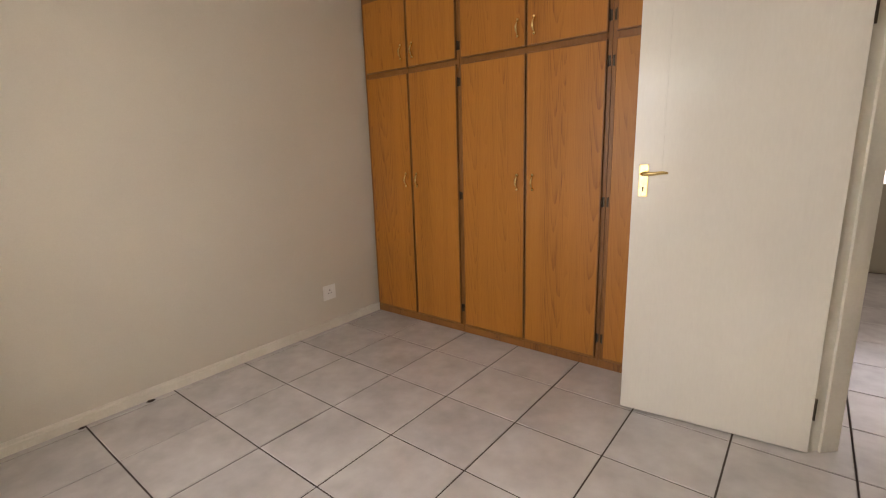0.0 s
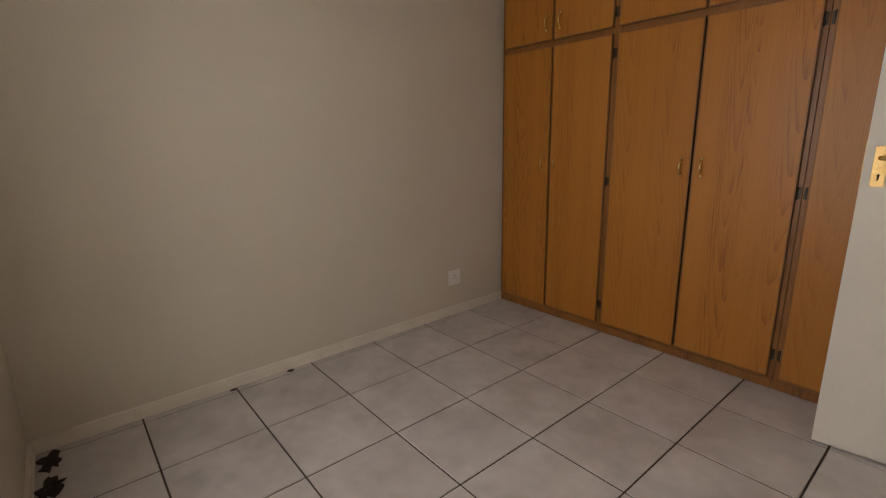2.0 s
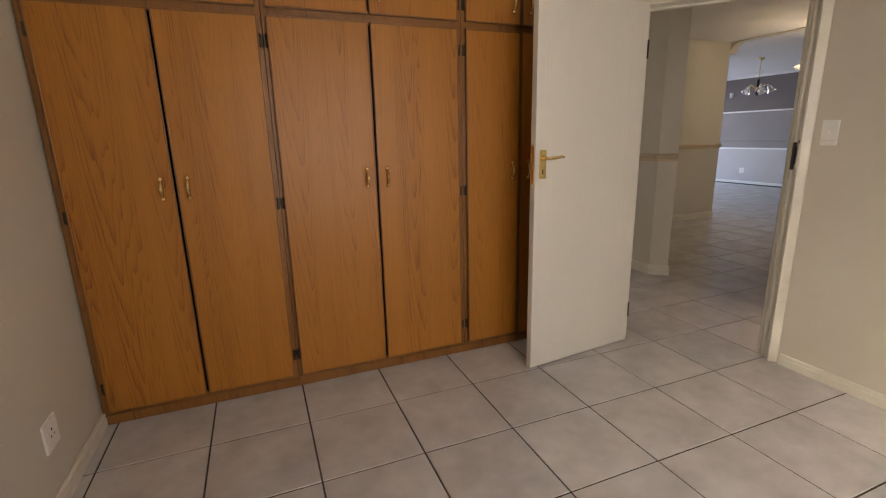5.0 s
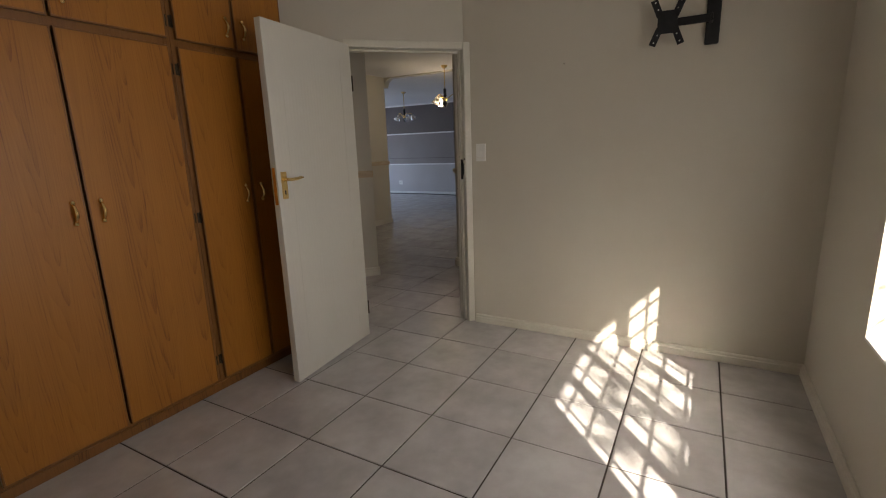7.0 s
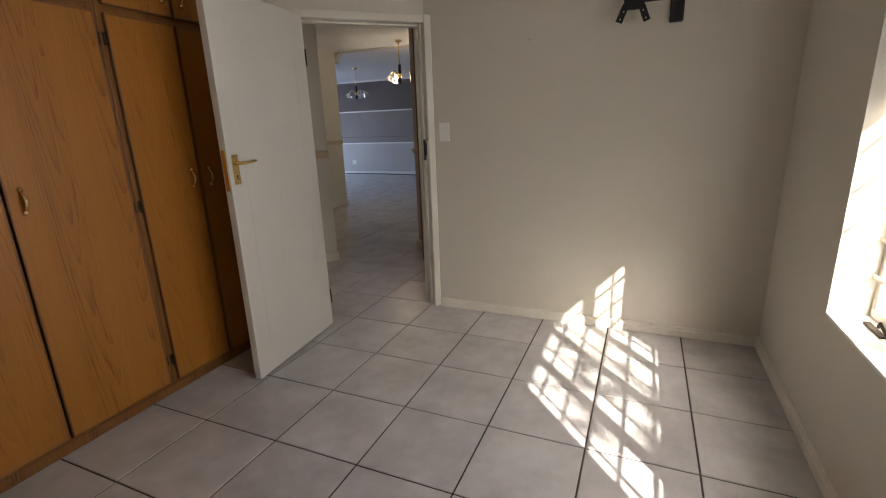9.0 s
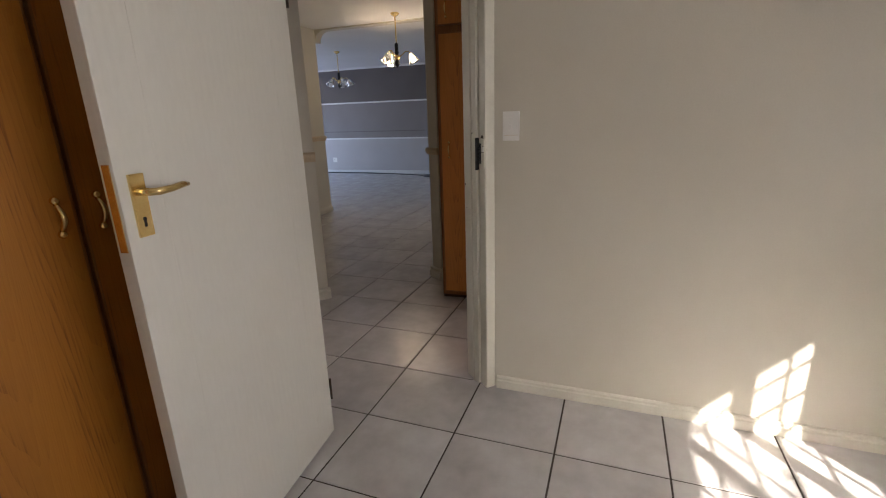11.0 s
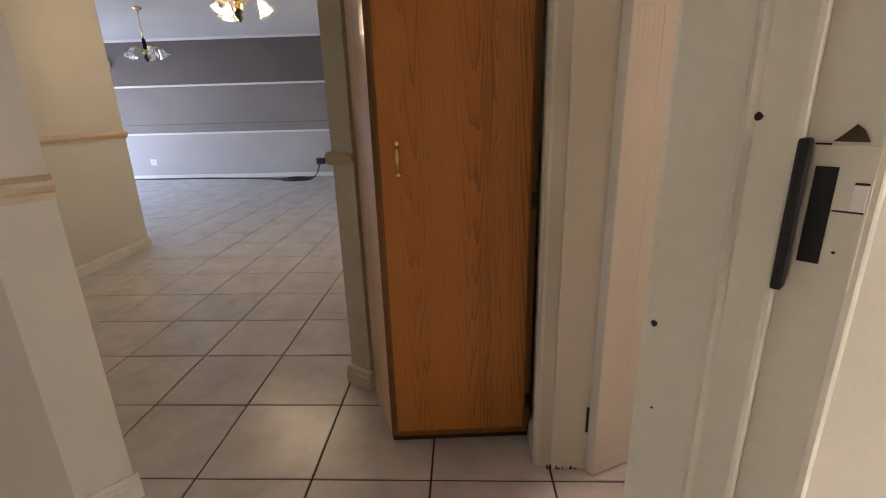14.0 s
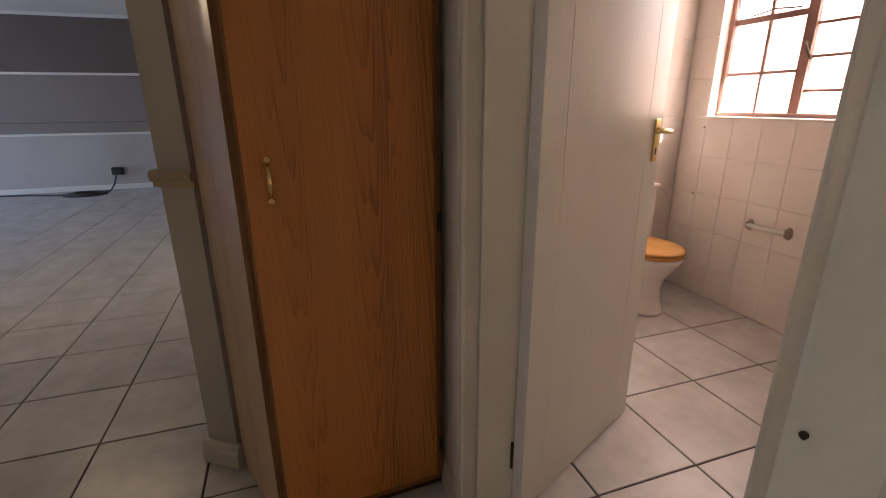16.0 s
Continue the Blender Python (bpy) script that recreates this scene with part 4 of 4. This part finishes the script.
# ---------- living room ----------
def chandelier(label, x, y, drop, arms, lit, turn=0):
    c = thing("chandelier", label, "chandelier")
    part("rose", lathe(bmesh.new(), [(0.05, 0), (0.055, -0.01), (0.035, -0.03), (0.01, -0.045)], (x, y, CEILING), 16), BRASS, c)
    part("stem", tube(bmesh.new(), [(x, y, CEILING - 0.04), (x, y, CEILING - drop + 0.18)], 0.008, 8), BRASS, c)
    z = CEILING - drop
    part("upper_column", lathe(bmesh.new(), [(0.012, 0.20), (0.024, 0.19), (0.022, 0.10), (0.03, 0.09), (0.02, 0.07)], (x, y, z), 14), BLACK, c, "black turned column")
    part("column", lathe(bmesh.new(), [(0.02, 0.07), (0.034, 0.05), (0.034, 0.01), (0.02, 0.0)], (x, y, z), 14), BRASS, c)
    part("finial", lathe(bmesh.new(), [(0.02, 0.0), (0.036, -0.02), (0.034, -0.05), (0.012, -0.075), (0.008, -0.09)], (x, y, z), 14), BLACK, c, "black turned finial")
    for k in range(arms):
        a = turn + 2 * math.pi * k / arms
        dx, dy = math.cos(a), math.sin(a)
        arm = part("arm", tube(bmesh.new(), [(x + dx * r, y + dy * r, z + h) for r, h in ((0.02, 0.03), (0.06, 0.06), (0.11, 0.10), (0.15, 0.10), (0.175, 0.06))], 0.007, 8), BRASS, c)
        bm = bmesh.new()
        lathe(bm, [(0.022, 0.03), (0.03, 0.01), (0.042, -0.03), (0.055, -0.065), (0.075, -0.09), (0.072, -0.09), (0.052, -0.065), (0.038, -0.03), (0.02, 0.02)], (0, 0, 0), 24, (1, 1), 6, 0.07)
        m = Matrix.Translation((x + dx * 0.18, y + dy * 0.18, z + 0.05)) @ Matrix.Rotation(0.45, 4, Vector((-dy, dx, 0))).inverted()
        bmesh.ops.transform(bm, matrix=m, verts=bm.verts[:])
        s = part("shade", bm, SHADE, arm, "fluted glass tulip shade")
        s.visible_shadow = False
        bm = bmesh.new()
        lathe(bm, [(0.008, 0.0), (0.02, -0.025), (0.027, -0.05), (0.02, -0.072), (0.006, -0.08)], (0, 0, 0), 12)
        bmesh.ops.transform(bm, matrix=m, verts=bm.verts[:])
        part("bulb", bm, BULB if lit(k) else PLASTIC, arm, "glowing bulb" if lit(k) else "unlit bulb")
        if lit(k):
            lamp = new("bulb_light", bpy.data.lights.new("bulb_light", "POINT"))
            lamp.data.energy, lamp.data.color, lamp.data.shadow_soft_size = 0.9, (1.0, 0.80, 0.55), 0.04
            lamp.location = m @ Vector((0, 0, -0.125))
    return c


chandelier("brass and black chandelier with glowing tulip shades", 7.05, 1.62, 0.54, 3, lambda k: k < 2, radians(-70))
chandelier("brass and black chandelier with unlit glass tulip shades", 9.5, 4.02, 0.57, 5, lambda k: False, 0.3)

socket_plate("wall_socket", "white socket on the pale grey living room wall", pose(12.2, 6.05, 0.34, 0, 0, -90), 0.12, 0.12)
socket_plate("wall_socket", "white socket behind a black plug", pose(12.2, 2.62, 0.30, 0, 0, -90), 0.12, 0.10)
part_plug = bmesh.new()
box(part_plug, (12.10, 2.56, 0.24), (12.19, 2.72, 0.36), 0.015)
tagged(part("power_plug", part_plug, RUBBER), "black adaptor plugged into the living room socket", "plug")
rnd = random.Random(3)
bm = bmesh.new()
tube(bm, [(12.11, 2.66, 0.24), (12.06, 2.70, 0.10), (12.0, 2.75, 0.012), (11.9, 2.9, 0.012)] + [(11.75 + 0.22 * (1 - k / 90) * math.cos(k * 0.55), 3.0 + 0.32 * (1 - k / 90) * math.sin(k * 0.55), 0.012 + 0.0006 * k) for k in range(50)] + [(11.80, 3.35, 0.012), (11.95, 3.8, 0.012), (12.05, 4.4, 0.012), (12.14, 5.0, 0.012), (12.15, 6.2, 0.012), (12.15, 7.2, 0.012)], 0.012, 6)
tagged(part("extension_cable", bm, RUBBER), "black coiled cable trailing along the baseboard", "cable")

sensor = thing("alarm_sensor", "small white alarm sensor high on the taupe wall", "alarm sensor")
part("case", bm_box((12.13, 6.50, 2.12), (12.2, 6.57, 2.25), 0.015), PLASTIC, sensor)
part("lens", bm_box((12.122, 6.51, 2.135), (12.133, 6.56, 2.185), 0.004), SILL, sensor, "milky lens")

# ---------- outside ----------
structure("ground", bm_box((-300, -300, -0.35), (300, 300, -0.12)), PAVING, "pale paved yard", "ground")
eaves = thing("eaves", "painted eaves over the bedroom and bathroom windows", "eaves", kind="structure")
part("soffit", bm_box((-1.2, -3.50, 2.30), (8.0, OUT, 2.33)), FASCIA, eaves)
part("fascia", bm_box((-1.2, -3.53, 2.26), (8.0, -3.50, 2.48), 0.004), FASCIA, eaves)
part("roof_edge", bm_box((-1.2, -3.60, 2.48), (8.0, OUT, 2.54), 0.01), ROOFING, eaves)
structure("roof", bm_box((-0.5, OUT, CEILING + 0.12), (12.6, 8.4, CEILING + 0.2)), ROOFING, "plain roof slab over the house", "roof")
yard = thing("boundary_wall", "salmon brick boundary wall outside the windows", "wall", kind="structure")
part("core", bm_box((-6, -4.50, -0.12), (16, -4.305, 1.86)), MORTAR, yard, "pale mortar")
part("coping", bm_box((-6, -4.53, 1.86), (16, -4.27, 1.91), 0.008), SALMON, yard)

tree = thing("tree", "leafy garden tree behind the boundary wall", "tree")
part("trunk", tube(bmesh.new(), [(-2.9, -7.0, -0.12), (-2.85, -6.9, 1.0), (-2.7, -6.7, 2.2), (-2.6, -6.5, 3.4), (-2.5, -6.4, 4.6)], [0.16, 0.12, 0.10, 0.075, 0.03], 10), BARK, tree)
rnd = random.Random(21)
TWIGS = []
for k in range(22):
    a, h = rnd.uniform(0, 6.283), rnd.uniform(2.4, 4.3)
    base = Vector((-2.65, -6.55, h))
    tip = base + Vector((math.cos(a) * rnd.uniform(0.6, 1.25), math.sin(a) * rnd.uniform(0.5, 1.0), rnd.uniform(0.3, 1.0)))
    mid = base.lerp(tip, 0.5) + Vector((0, 0, -0.08))
    part("limb", tube(bmesh.new(), [base, mid, tip], [0.035, 0.02, 0.007], 6), BARK, tree)
    TWIGS += [(mid.lerp(tip, u)) for u in (0.0, 0.35, 0.7, 1.0)]
verts, faces = [], []
for c in TWIGS:
    for k in range(19):
        p = c + Vector((rnd.gauss(0, 0.16), rnd.gauss(0, 0.16), rnd.gauss(0, 0.14)))
        u = Vector((rnd.gauss(0, 1), rnd.gauss(0, 1), rnd.gauss(0, 1))).normalized()
        v = u.orthogonal().normalized()
        w = u.cross(v)
        s = rnd.uniform(0.035, 0.07)
        n = len(verts)
        verts += [p - v * s, p + w * s * 0.45 + u * s * 0.12, p + v * s, p - w * s * 0.45 + u * s * 0.12]
        faces.append((n, n + 1, n + 2, n + 3))
mesh = bpy.data.meshes.new("leaves")
mesh.from_pydata([tuple(v) for v in verts], [], faces)
mesh.materials.append(LEAF)
leaves = new("leaves", mesh)
leaves.parent = tree
tagged(leaves, "", "", "", "stuff")

# ---------- pieces: tiles and bricks ----------
def slab_mesh(name, w, d, h, chamfer, mat):
    """A flat piece with chamfered upper edges, its top face at z = 0."""
    a, b = w / 2, d / 2
    c = chamfer
    vs = [(-a, -b, -h), (a, -b, -h), (a, b, -h), (-a, b, -h), (-a, -b, -c), (a, -b, -c), (a, b, -c), (-a, b, -c), (c - a, c - b, 0), (a - c, c - b, 0), (a - c, b - c, 0), (c - a, b - c, 0)]
    fs = [(8, 9, 10, 11)]
    for k in range(4):
        n = (k + 1) % 4
        fs += [(k, n, n + 4, k + 4), (k + 4, n + 4, n + 8, k + 8)]
    mesh = bpy.data.meshes.new(name)
    mesh.from_pydata(vs, [], fs)
    mesh.materials.append(mat)
    return mesh


PITCH = 0.44
floor = structure("floor", bm_box((-0.3, OUT, -0.11), (12.4, 8.2, -0.004)), GROUT, "pale grey ceramic tile floor with dark grout", "floor")
tile_mesh = slab_mesh("tile", 0.4325, 0.4325, 0.008, 0.0022, TILE)
rest_v, rest_f = [], []
rnd = random.Random(8)
for i in range(-1, 28):
    for j in range(-7, 18):
        x, y = (i + 0.5) * PITCH, (j + 0.5) * PITCH
        bed = x < 6.1 and y < 1.0
        passage = 2.6 < x < 7.8 and y < 4.1
        if not (bed or passage or x > 7.4) or (x > 6.1 and y < 0.3):
            continue
        if i <= 13 and j <= 4:
            t = new("tile", tile_mesh)
            t.parent = floor
            t.matrix_basis = pose(x, y, rnd.uniform(-0.0006, 0.0006), rnd.uniform(-0.06, 0.06), rnd.uniform(-0.06, 0.06), rnd.choice((0, 90, 180, 270)))
        else:
            n = len(rest_v)
            rest_v += [(v.co.x + x, v.co.y + y, v.co.z) for v in tile_mesh.vertices]
            rest_f += [tuple(n + q for q in p.vertices) for p in tile_mesh.polygons]
mesh = bpy.data.meshes.new("far_tiles")
mesh.from_pydata(rest_v, [], rest_f)
mesh.materials.append(TILE)
far = new("far_tiles", mesh)
far.parent = floor
tagged(far, "", "", "", "stuff")

bath_mesh = slab_mesh("wall_tile", 0.198, 0.248, 0.006, 0.0018, BATH_TILE)
south = bpy.data.objects["wall_bathroom_south"]
east = bpy.data.objects["wall_bathroom_east"]
for k in range(12):
    for r in range(10):
        x, z = 6.03 - 0.1 - 0.2 * k, 0.085 + 0.25 * r
        if not (BX0 - 0.1 < x < BX1 + 0.02 and BZ0 < z < BZ1):
            t = new("wall_tile", bath_mesh)
            t.parent = south
            t.matrix_basis = pose(x, -2.6585, z, -90, 0, 0)
        if k < 6:
            t = new("wall_tile", bath_mesh)
            t.parent = east
            t.matrix_basis = pose(6.0285, -2.65 + 0.1 + 0.2 * k, z, 0, -90, 0) @ pose(0, 0, 0, 0, 0, 90)

brick_mesh = slab_mesh("brick", 0.218, 0.071, 0.02, 0.004, SALMON)
for r in range(25):
    for k in range(12):
        t = new("brick", brick_mesh)
        t.parent = yard
        t.matrix_basis = pose(4.4 + 0.23 * k + (0.115 if r % 2 else 0), -4.297, -0.08 + 0.078 * r, -90, 0, 0)
